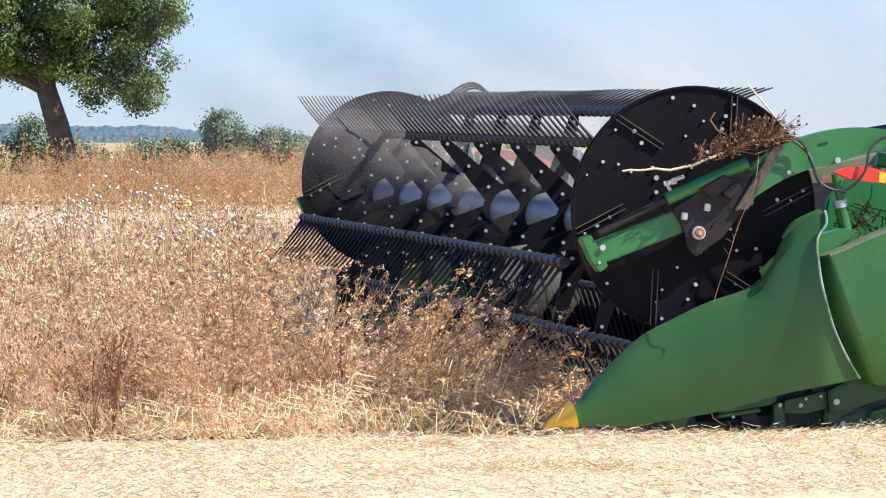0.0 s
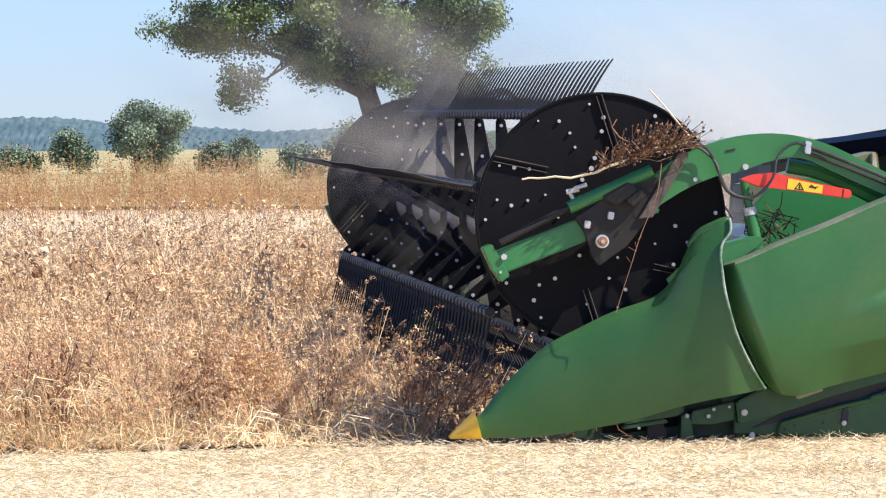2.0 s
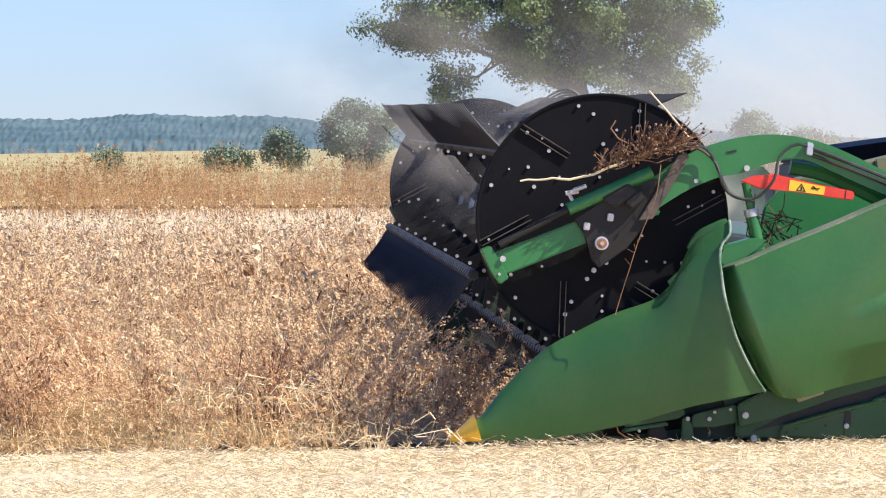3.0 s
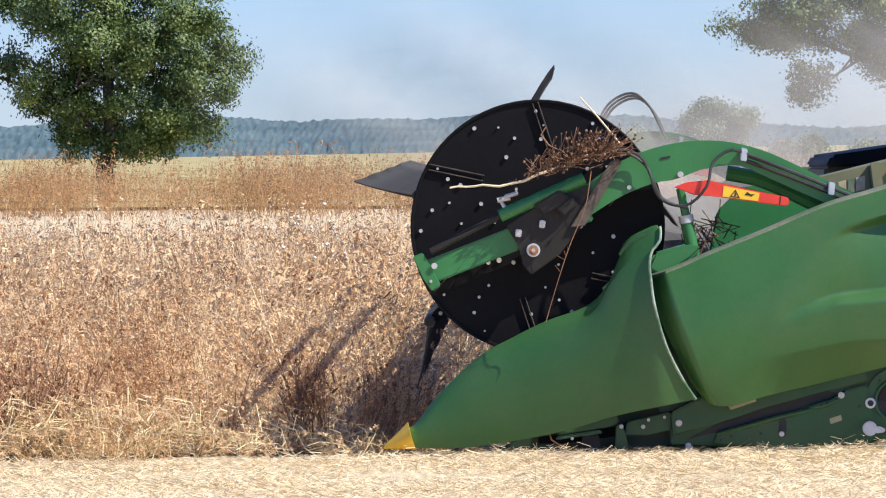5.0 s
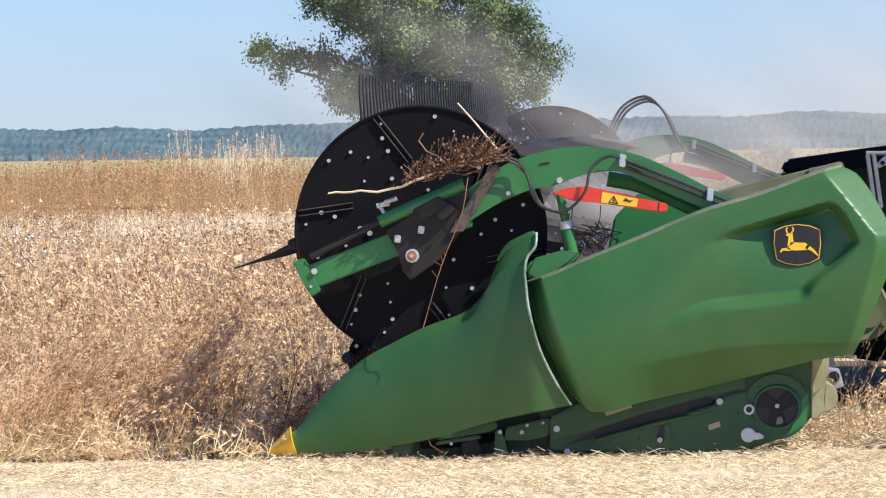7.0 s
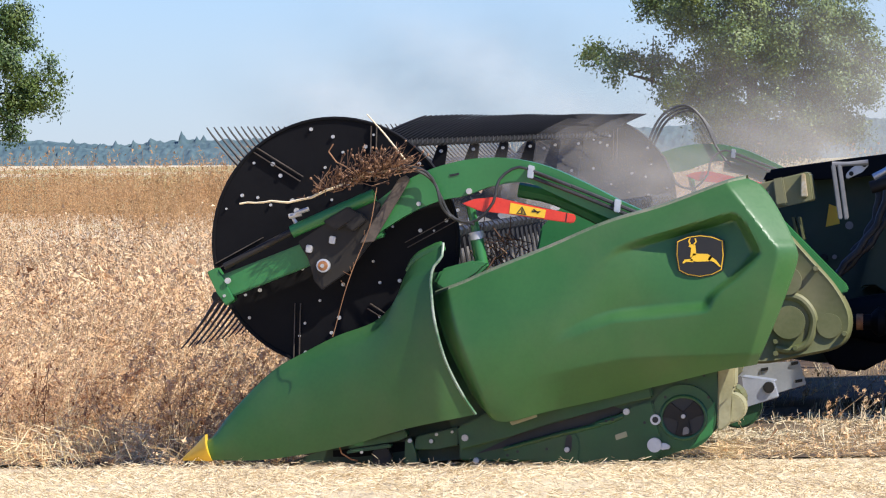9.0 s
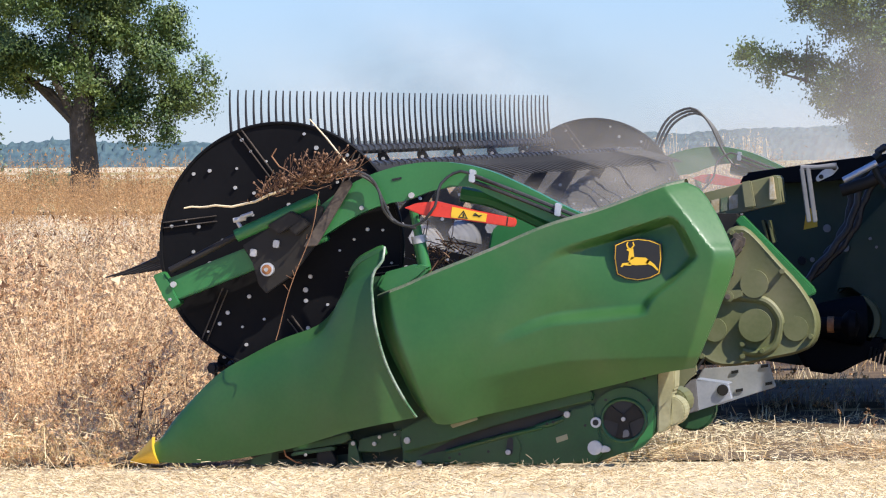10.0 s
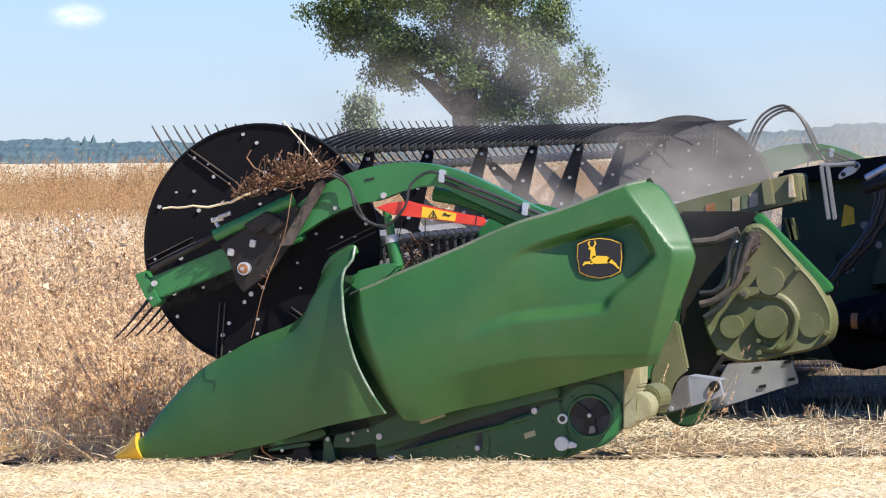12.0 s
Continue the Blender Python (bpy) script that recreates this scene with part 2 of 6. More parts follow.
def ground_material():
    """Straw-covered soil: chopped straw mat near by, dry grass patches further off."""
    m = bpy.data.materials.new("straw_ground")
    m.use_nodes = True
    nt = m.node_tree
    p = nt.nodes["Principled BSDF"]
    co = nt.nodes.new("ShaderNodeTexCoord")
    facs = []
    for s, d, stretch in ((34.0, 6, (1, 1, 1)), (2.2, 4, (1, 1, 1)), (0.05, 4, (0.35, 1, 1))):
        mp = nt.nodes.new("ShaderNodeMapping")
        mp.inputs["Scale"].default_value = stretch
        nt.links.new(co.outputs["Object"], mp.inputs[0])
        n = nt.nodes.new("ShaderNodeTexNoise")
        n.inputs["Scale"].default_value, n.inputs["Detail"].default_value = s, d
        nt.links.new(mp.outputs[0], n.inputs["Vector"])
        facs.append(n)
    ramps = []
    for cols in (((0.38, 0.28, 0.15), (0.64, 0.51, 0.325), (0.80, 0.68, 0.48)), ((0.55, 0.43, 0.255), (0.64, 0.51, 0.325), (0.72, 0.60, 0.41))):
        r = nt.nodes.new("ShaderNodeValToRGB")
        r.color_ramp.elements[0].position, r.color_ramp.elements[1].position = 0.3, 0.7
        r.color_ramp.elements[0].color, r.color_ramp.elements[1].color = (*cols[0], 1), (*cols[2], 1)
        r.color_ramp.elements.new(0.5).color = (*cols[1], 1)
        ramps.append(r)
    nt.links.new(facs[0].outputs[0], ramps[0].inputs[0])
    nt.links.new(facs[1].outputs[0], ramps[1].inputs[0])
    mx = nt.nodes.new("ShaderNodeMixRGB")
    mx.inputs[0].default_value = 0.4
    nt.links.new(ramps[0].outputs[0], mx.inputs[1])
    nt.links.new(ramps[1].outputs[0], mx.inputs[2])
    mx2 = nt.nodes.new("ShaderNodeMixRGB")
    mr = nt.nodes.new("ShaderNodeMapRange")
    mr.inputs[1].default_value, mr.inputs[2].default_value, mr.inputs[4].default_value = 0.5, 0.62, 0.55
    nt.links.new(facs[2].outputs[0], mr.inputs[0])
    nt.links.new(mr.outputs[0], mx2.inputs[0])
    nt.links.new(mx.outputs[0], mx2.inputs[1])
    mx2.inputs[2].default_value = (0.52, 0.42, 0.17, 1)
    nt.links.new(mx2.outputs[0], p.inputs["Base Color"])
    p.inputs["Roughness"].default_value = 0.85
    bp = nt.nodes.new("ShaderNodeBump")
    bp.inputs["Strength"].default_value, bp.inputs["Distance"].default_value = 0.6, 0.03
    nt.links.new(facs[0].outputs[0], bp.inputs["Height"])
    nt.links.new(bp.outputs[0], p.inputs["Normal"])
    return m


M_GROUND = ground_material()
# ---- building helpers ----
rng = np.random.default_rng(7)


def ramp01(v, a, b):
    return np.clip((np.asarray(v, float) - a) / (b - a), 0, 1)


def ground_z(x, y):
    """The field falls gently towards -x near by and levels out further off."""
    x, y = np.asarray(x, float), np.asarray(y, float)
    s = SLOPE * (1 - 0.75 * ramp01(y, 32, 95))
    far = np.clip(0.0020 + 0.0145 * x / np.maximum(y, 1), -0.003, 0.005) * np.clip(y - 120, 0, 1700)
    return s * np.clip(x, -60, 45) + far


def part(name, bm, mat, parent=None, label="", smooth=True):
    """Links a bmesh as one mesh object under its parent."""
    me = bpy.data.meshes.new(name)
    bmesh.ops.recalc_face_normals(bm, faces=bm.faces)
    bm.to_mesh(me)
    bm.free()
    me.materials.append(mat)
    if smooth:
        me.shade_smooth()
        me.set_sharp_from_angle(angle=radians(35))
    ob = new(name, me)
    ob.parent = parent
    if label:
        ob["label"] = label
    return ob


def share(src, name, parent, m):
    """Another object on the mesh of src."""
    ob = new(name, src.data)
    ob.parent = parent
    ob.matrix_basis = m
    return ob


def empty(name):
    ob = new(name)
    ob.empty_display_size = 0.2
    return ob


def tube(bm, pts, radii, sides=8, caps=True):
    """A swept tube along pts."""
    pts = [Vector(p) for p in pts]
    if not hasattr(radii, "__len__"):
        radii = [radii] * len(pts)
    rings, ref = [], None
    for i, p in enumerate(pts):
        d = (pts[min(i + 1, len(pts) - 1)] - pts[max(i - 1, 0)]).normalized()
        if ref is None:
            ref = d.orthogonal().normalized()
        ref = (ref - d * ref.dot(d))
        ref = ref.normalized() if ref.length > 1e-6 else d.orthogonal().normalized()
        side = d.cross(ref)
        rings.append([bm.verts.new(p + (ref * math.cos(a) + side * math.sin(a)) * radii[i]) for a in (2 * math.pi * k / sides for k in range(sides))])
    for a, b in zip(rings, rings[1:]):
        for k in range(sides):
            bm.faces.new((a[k], a[(k + 1) % sides], b[(k + 1) % sides], b[k]))
    if caps:
        bm.faces.new(rings[0][::-1])
        bm.faces.new(rings[-1])
    return bm


def prism(bm, outline, y0, y1, bevel=0.0):
    """An outline in x, z drawn out from y0 to y1, its edges rounded."""
    n = len(outline)
    a = [bm.verts.new((x, y0, z)) for x, z in outline]
    b = [bm.verts.new((x, y1, z)) for x, z in outline]
    faces = [bm.faces.new(a), bm.faces.new(b[::-1])]
    for k in range(n):
        faces.append(bm.faces.new((a[k], b[k], b[(k + 1) % n], a[(k + 1) % n])))
    if bevel:
        edges = list({e for f in faces for e in f.edges})
        bmesh.ops.bevel(bm, geom=edges, offset=bevel, segments=2, affect="EDGES", clamp_overlap=True)
    return bm


def disc(bm, c, r, y0, y1, sides=32, bevel=0.0):
    return prism(bm, [(c[0] + r * math.cos(2 * math.pi * k / sides), c[1] + r * math.sin(2 * math.pi * k / sides)) for k in range(sides)], y0, y1, bevel)


def smooth_line(pts, n):
    """n points evenly along a Catmull-Rom curve through pts."""
    p = np.array(pts, float)
    q = np.vstack([2 * p[0] - p[1], p, 2 * p[-1] - p[-2]])
    out = []
    for i in range(len(p) - 1):
        for t in np.linspace(0, 1, 24, endpoint=False):
            a, b, c, d = q[i:i + 4]
            out.append(0.5 * (2 * b + (c - a) * t + (2 * a - 5 * b + 4 * c - d) * t * t + (3 * b - a - 3 * c + d) * t ** 3))
    out.append(p[-1])
    out = np.array(out)
    s = np.concatenate([[0], np.cumsum(np.linalg.norm(np.diff(out, axis=0), axis=1))])
    u = np.linspace(0, s[-1], n)
    return np.stack([np.interp(u, s, out[:, k]) for k in range(out.shape[1])], 1)


def skin(bm, top, bottom, left, right, depth, nu, nv, thick):
    """A curved shell: a patch between four border lines in x, z, with y from depth(x, z, u, v), closed at the back."""
    T, B = smooth_line(top, nu), smooth_line(bottom, nu)
    Lf, R = smooth_line(left, nv), smooth_line(right, nv)
    rows = []
    back = []
    for i in range(nu):
        u = i / (nu - 1)
        row, brow = [], []
        for j in range(nv):
            v = j / (nv - 1)
            q = (1 - v) * T[i] + v * B[i] + (1 - u) * Lf[j] + u * R[j]
            q = q - ((1 - u) * (1 - v) * T[0] + u * (1 - v) * T[-1] + (1 - u) * v * B[0] + u * v * B[-1])
            y = depth(q[0], q[1], u, v)
            row.append(bm.verts.new((q[0], y, q[1])))
            brow.append(bm.verts.new((q[0], y + thick, q[1])))
        rows.append(row)
        back.append(brow)
    for g in (rows, back):
        for i in range(nu - 1):
            for j in range(nv - 1):
                bm.faces.new((g[i][j], g[i + 1][j], g[i + 1][j + 1], g[i][j + 1]))
    for i in range(nu - 1):
        for j in (0, nv - 1):
            bm.faces.new((rows[i][j], rows[i + 1][j], back[i + 1][j], back[i][j]))
    for j in range(nv - 1):
        for i in (0, nu - 1):
            bm.faces.new((rows[i][j], rows[i][j + 1], back[i][j + 1], back[i][j]))
    bmesh.ops.remove_doubles(bm, verts=bm.verts, dist=1e-5)
    return bm


def array_mesh(name, V, F, mats, mi=None):
    """A mesh of triangles from arrays."""
    me = bpy.data.meshes.new(name)
    me.vertices.add(len(V))
    me.vertices.foreach_set("co", np.asarray(V, np.float32).ravel())
    me.loops.add(3 * len(F))
    me.loops.foreach_set("vertex_index", np.asarray(F, np.int32).ravel())
    me.polygons.add(len(F))
    me.polygons.foreach_set("loop_start", np.arange(0, 3 * len(F), 3, dtype=np.int32))
    for m in mats:
        me.materials.append(m)
    if mi is not None:
        me.polygons.foreach_set("material_index", np.asarray(mi, np.int32))
    me.update(calc_edges=True)
    return me


class Growth:
    """Collects loose pieces of one plant: vertices, triangles, material slots."""

    def __init__(self):
        self.V, self.F, self.M = [], [], []

    def ribbon(self, pts, w0, w1, slot, side):
        side = np.asarray(side, float)
        n, k = len(self.V), len(pts)
        for i, p in enumerate(pts):
            w = w0 + (w1 - w0) * i / (k - 1)
            self.V += [np.asarray(p) - side * w / 2, np.asarray(p) + side * w / 2]
        for i in range(k - 1):
            a = n + 2 * i
            self.F += [(a, a + 1, a + 3), (a, a + 3, a + 2)]
            self.M += [slot, slot]

    def fluff(self, c, d, r, count, flake, slot, rand):
        """A fuzzy seed head: small flakes gathered round c, drawn out along d."""
        for _ in range(count):
            q = c + d * rand.uniform(-1, 1) + rand.normal(0, r, 3)
            a, b = rand.normal(0, flake, 3), rand.normal(0, flake, 3)
            n = len(self.V)
            self.V += [q - a * 0.6, q + a, q + b]
            self.F.append((n, n + 1, n + 2))
            self.M.append(slot)

    def bud(self, c, d, r, length, slot):
        """A small three-sided spindle."""
        c, d = np.asarray(c, float), np.asarray(d, float)
        d = d / np.linalg.norm(d)
        s = np.cross(d, (0.3, 0.5, 0.81))
        s /= np.linalg.norm(s)
        t = np.cross(d, s)
        n = len(self.V)
        self.V += [c - d * length / 2, c + d * length / 2] + [c + r * (s * math.cos(a) + t * math.sin(a)) for a in (0, 2.09, 4.19)]
        for k in range(3):
            a, b = n + 2 + k, n + 2 + (k + 1) % 3
            self.F += [(n, b, a), (n + 1, a, b)]
            self.M += [slot, slot]

    def arrays(self):
        return np.array(self.V), np.array(self.F), np.array(self.M)


def scatter(name, kinds, pos, spin, size, mats, lean=None, pick=None):
    """Joins many copies of a few grown kinds into one mesh."""
    pick = rng.integers(0, len(kinds), len(pos)) if pick is None else pick
    Vs, Fs, Ms, base = [], [], [], 0
    for k, (V, F, M) in enumerate(kinds):
        idx = np.nonzero(pick == k)[0]
        if not len(idx):
            continue
        c, s = np.cos(spin[idx])[:, None], np.sin(spin[idx])[:, None]
        X = V[None, :, 0] * c - V[None, :, 1] * s
        Y = V[None, :, 0] * s + V[None, :, 1] * c
        Z = np.repeat(V[None, :, 2], len(idx), 0)
        if lean is not None:
            X = X + Z * lean[idx, 0][:, None]
            Y = Y + Z * lean[idx, 1][:, None]
        P = np.stack([X, Y, Z], 2) * size[idx][:, None, None] + pos[idx][:, None, :]
        Vs.append(P.reshape(-1, 3))
        Fs.append((F[None] + (base + np.arange(len(idx)) * len(V))[:, None, None]).reshape(-1, 3))
        Ms.append(np.tile(M, len(idx)))
        base += len(idx) * len(V)
    return new(name, array_mesh(name, np.vstack(Vs), np.vstack(Fs), mats, np.concatenate(Ms)))
# ---- ground ----
def build_ground():
    xs = np.concatenate([[-3000, -800, -200, -90, -50], np.linspace(-30, 26, 57), [40, 80, 200, 800, 3000]])
    ys = np.concatenate([[-300, -60, -10, 5, 12], np.linspace(15, 32, 35), [36, 40, 45, 50, 60, 70, 80, 90, 100, 120, 150, 200, 300, 600, 1200, 4000]])
    X, Y = np.meshgrid(xs, ys, indexing="ij")
    Z = ground_z(X, Y)
    near = (np.abs(X) < 31) & (Y > 14) & (Y < 33)
    Z = Z + np.where(near, rng.normal(0, 0.006, X.shape), 0)
    nx, ny = X.shape
    V = np.stack([X, Y, Z], 2).reshape(-1, 3)
    i, j = np.meshgrid(np.arange(nx - 1), np.arange(ny - 1), indexing="ij")
    a = (i * ny + j).ravel()
    F = np.concatenate([np.stack([a, a + ny, a + ny + 1], 1), np.stack([a, a + ny + 1, a + 1], 1)])
    ob = new("ground", array_mesh("ground", V, F, [M_GROUND]))
    ob.data.shade_smooth()
    tagged(ob, "pale straw-covered stubble field running to the horizon", "ground", kind="structure")


def build_soil():
    """Bare earth between the standing plants, darkened to paint in their shade."""
    xs, ys = np.linspace(-22, 15, 75), np.linspace(20.35, 59.5, 70)
    X, Y = np.meshgrid(xs, ys, indexing="ij")
    Z = ground_z(X, Y) + 0.012 + 0.006 * np.sin(X * 5) * np.cos(Y * 4)
    ny = len(ys)
    V = np.stack([X, Y, Z], 2).reshape(-1, 3)
    i, j = np.meshgrid(np.arange(len(xs) - 1), np.arange(ny - 1), indexing="ij")
    a = (i * ny + j).ravel()
    F = np.concatenate([np.stack([a, a + ny, a + ny + 1], 1), np.stack([a, a + ny + 1, a + 1], 1)])
    tagged(new("soil", array_mesh("soil", V, F, [M_SOIL])), "brown crumbly earth under the crop", "soil", kind="structure")


build_ground()
build_soil()


# ---- plants ----
def straw_bits(count, seed, long=0.048, lift=0.009, thick=1.0):
    """Chopped straws lying about on one small patch, half a metre across."""
    r = np.random.default_rng(seed)
    g = Growth()
    for _ in range(count):
        x, y = r.uniform(-0.3, 0.3, 2)
        a, ln = r.uniform(0, math.pi), r.uniform(0.4, 1.3) * long
        tilt = abs(r.normal(0, 0.25))
        z = abs(r.normal(0, lift)) + 0.004
        d = np.array((math.cos(a) * math.cos(tilt), math.sin(a) * math.cos(tilt), math.sin(tilt)))
        p = np.array((x, y, z))
        w = r.uniform(0.0016, 0.0034) * thick
        up = np.cross(d, r.normal(0, 1, 3))
        g.ribbon([p, p + d * ln], w, w * 0.7, 0, up / np.linalg.norm(up))
    return g.arrays()


def stubble_tuft(seed, tall):
    r = np.random.default_rng(seed)
    g = Growth()
    for _ in range(7):
        x, y = r.normal(0, 0.035, 2)
        h = tall * r.uniform(0.5, 1.1)
        lx, ly = r.normal(0, 0.25, 2) * h
        a = r.uniform(0, math.pi)
        g.ribbon([(x, y, 0), (x + lx, y + ly, h)], 0.0038, 0.003, 0, (math.cos(a), math.sin(a), 0))
    return g.arrays()


def crop_plant(seed, stems, tall, heads, coarse=False):
    """A ripe dry plant: thin stems that branch near the top into many fuzzy seed heads."""
    r = np.random.default_rng(seed)
    g = Growth()
    for _ in range(stems):
        b = r.normal(0, 0.05, 2)
        h = tall * r.uniform(0.55, 1.08)
        lean = r.normal(0, 0.22, 2) * h
        a = r.uniform(0, math.pi)
        side = (math.cos(a), math.sin(a), 0)
        p0 = np.array((b[0], b[1], 0))
        p2 = p0 + np.array((lean[0], lean[1], h))
        if coarse:
            g.ribbon([p0, p2], 0.004, 0.003, 0, side)
        else:
            g.ribbon([p0, p0 + np.array((lean[0] * 0.35, lean[1] * 0.35, h * 0.55)), p2], 0.0032, 0.0018, 0, side)
        for k in range(heads):
            u = 1.0 if k == 0 else r.uniform(0.42, 1.0)
            q = p0 + (p2 - p0) * u
            c = r.uniform(0, 2 * math.pi)
            out = np.array((math.cos(c), math.sin(c), r.uniform(-0.35, 0.5))) * r.uniform(0.012, 0.045)
            big = r.uniform(0.6, 1.2)
            droop = (out / np.linalg.norm(out) * 0.017 + (0, 0, r.uniform(-0.014, 0.012))) * big
            if coarse:
                g.fluff(q + out, droop, 0.008 * big, 3, 0.012 * big, 1, r)
            else:
                g.fluff(q + out, droop, 0.0058 * big, 14, 0.0054 * big, 1, r)
    return g.arrays()


def thatch(seed):
    """Lodged stalks: long thin straws arching over and lying along one another."""
    r = np.random.default_rng(seed)
    g = Growth()
    way = r.uniform(-0.6, 0.6) + (math.pi if seed % 2 else 0)
    for _ in range(26):
        a = way + r.normal(0, 1.1)
        d = np.array((math.cos(a), math.sin(a), 0))
        ln, up = r.uniform(0.08, 0.34), r.uniform(0.01, 0.15)
        p = np.array((*r.normal(0, 0.09, 2), r.uniform(0.0, 0.05)))
        w = r.uniform(0.0032, 0.0068)
        pts = [p, p + d * ln * 0.35 + (0, 0, up), p + d * ln * 0.72 + (0, 0, up * 0.85), p + d * ln + (0, 0, -0.01)]
        g.ribbon(pts, w, w * 0.6, 0, (-d[1] * 0.6, d[0] * 0.6, 0.8))
        for q in pts[1:]:
            if r.random() < 0.5:
                g.fluff(q, d * 0.014, 0.006, 9, 0.0065, 1, r)
    return g.arrays()


def russet_weed(seed, tall):
    """A dead branching weed with dark reddish twigs and small dry capsules."""
    r = np.random.default_rng(seed)
    g = Growth()
    for _ in range(6):
        e = np.array((*r.normal(0, 0.10, 2), tall * r.uniform(0.7, 1.05)))
        a = r.uniform(0, math.pi)
        side = (math.cos(a), math.sin(a), 0)
        g.ribbon([(0, 0, 0), e * (0.4, 0.4, 0.6), e], 0.006, 0.003, 0, side)
        for _ in range(9):
            q = e * r.uniform(0.35, 1.0)
            f = q + r.normal(0, 1, 3) * (0.045, 0.045, 0.03) + (0, 0, 0.02)
            g.ribbon([q, f], 0.003, 0.002, 0, side)
            v = r.normal(0, 0.008, 3)
            g.ribbon([f - v, f + v], 0.013, 0.009, 0, side)
    return g.arrays()


def grass_tuft(seed):
    r = np.random.default_rng(seed)
    g = Growth()
    for _ in range(16):
        a = r.uniform(0, 2 * math.pi)
        ln, rise = r.uniform(0.15, 0.42), r.uniform(0.25, 0.9)
        d = np.array((math.cos(a), math.sin(a), 0))
        p = np.array((*r.normal(0, 0.03, 2), 0))
        g.ribbon([p, p + d * ln * 0.35 + (0, 0, ln * rise * 0.7), p + d * ln * 0.75 + (0, 0, ln * rise * 0.75), p + d * ln + (0, 0, ln * rise * 0.45)], 0.005, 0.0015, 0, (-d[1], d[0], 0))
    return g.arrays()


def weed_clump(seed, tall, spread, n, slot=0, bulk=1.0):
    r = np.random.default_rng(seed)
    g = Growth()
    for _ in range(n):
        b = r.normal(0, spread * 0.5, 2)
        h = tall * r.uniform(0.45, 1.05)
        e = b + r.normal(0, spread * 0.35, 2)
        a = r.uniform(0, math.pi)
        side = (math.cos(a), math.sin(a), 0)
        g.ribbon([(b[0], b[1], 0), (e[0], e[1], h)], 0.007 * bulk, 0.003 * bulk, slot, side)
        for _ in range(11):
            u = r.uniform(0.3, 1.0)
            q = np.array((b[0] + (e[0] - b[0]) * u, b[1] + (e[1] - b[1]) * u, h * u)) + r.normal(0, 0.05, 3)
            g.fluff(q, r.normal(0, 0.02, 3), 0.020 * bulk, 2, 0.0135 * bulk * r.uniform(0.6, 1.2), slot, r)
    return g.arrays()


def reed(seed, tall):
    """A tight fan of tall pale stalks with narrow plumes."""
    r = np.random.default_rng(seed)
    g = Growth()
    for _ in range(15):
        b, h = r.normal(0, 0.07, 2), tall * r.uniform(0.7, 1.05)
        e = np.array((b[0] + r.normal(0, 0.17), b[1] + r.normal(0, 0.1), h))
        a = r.uniform(0, math.pi)
        side = (math.cos(a), math.sin(a), 0)
        g.ribbon([(b[0], b[1], 0), e], 0.014, 0.008, 0, side)
        g.fluff(e * (1, 1, 0.9), np.array((0, 0, 0.16)), 0.012, 10, 0.016, 0, r)
    return g.arrays()


def swell(x, y):
    """How high the growth stands, in soft patches."""
    return 0.55 * np.sin(x * 1.9 + 0.7 * np.sin(y * 1.1)) * np.cos(y * 1.3 + 0.5 * x) + 0.5 * np.sin(x * 4.3 + y * 2.1) * np.cos(y * 3.7 - x * 0.8) + 0.45 * np.sin(x * 9.1 + 2 * np.sin(y * 3.3)) * np.sin(y * 8.3 + x * 2.2)


def laid(x, y):
    """Which way the growth leans, in patches."""
    return 1.25 * np.stack([0.28 * np.sin(x * 0.9 + y * 0.5) + 0.16 * np.sin(x * 3.1 - y), 0.22 * np.cos(x * 1.1 - y * 0.6) + 0.14 * np.sin(y * 2.9 + x)], 1)


def spread(n, x0, x1, y0, y1, size=(0.8, 1.15), tilt=0.12, r=rng):
    x, y = r.uniform(x0, x1, n), r.uniform(y0, y1, n)
    return (np.stack([x, y, ground_z(x, y)], 1), r.uniform(0, 2 * math.pi, n), r.uniform(*size, n), r.normal(0, tilt, (n, 2)))


CROP_H = 0.50
CROP = [crop_plant(20 + k, 6, CROP_H, 4) for k in range(9)]
CROP_FAR = [crop_plant(60 + k, 5, 0.56, 5, True) for k in range(6)]
CROP_MID = [crop_plant(70 + k, 6, 0.54, 5, True) for k in range(6)]
RUSSET = [russet_weed(80 + k, 0.46) for k in range(4)]
TUFTS = [grass_tuft(90 + k) for k in range(4)]
CROP_MATS = [M_STEM, M_HEAD, M_STEM]
LODGED = [thatch(580 + k) for k in range(6)]


def build_standing_crop():
    # beyond the swath that the machine takes
    blocks = (("standing_crop", -13.5, 9.5, 28.85, 34, 16, CROP_MID), ("standing_crop", -21, 15, 34, 60, 6, CROP_FAR))
    for name, x0, x1, y0, y1, per, kinds in blocks:
        n = int((x1 - x0) * (y1 - y0) * per)
        p, a, s, l = spread(n, x0, x1, y0, y1)
        s *= 1 + 0.30 * swell(p[:, 0], p[:, 1])
        l += laid(p[:, 0], p[:, 1])
        m = n // 60
        tagged(scatter("russet_weeds", RUSSET, p[:m], a[:m], s[:m] * 1.25, [M_TWIG], l[:m]), "dark russet dead weeds scattered in the crop", "weeds", kind="stuff")
        tagged(scatter(name, kinds, p, a, s, CROP_MATS, l), "ripe reddish-tan dry crop standing in the field", "crop", kind="stuff")
    # ahead of the swath's last strip
    p, a, s, l = spread(350, -10.0, -6.75, 20.15, 28.85)
    s *= 1 + 0.34 * swell(p[:, 0], p[:, 1])
    l += laid(p[:, 0], p[:, 1])
    tagged(scatter("standing_crop", CROP, p, a, s, CROP_MATS, l), "ripe reddish-tan dry crop standing in the field", "crop", kind="stuff")


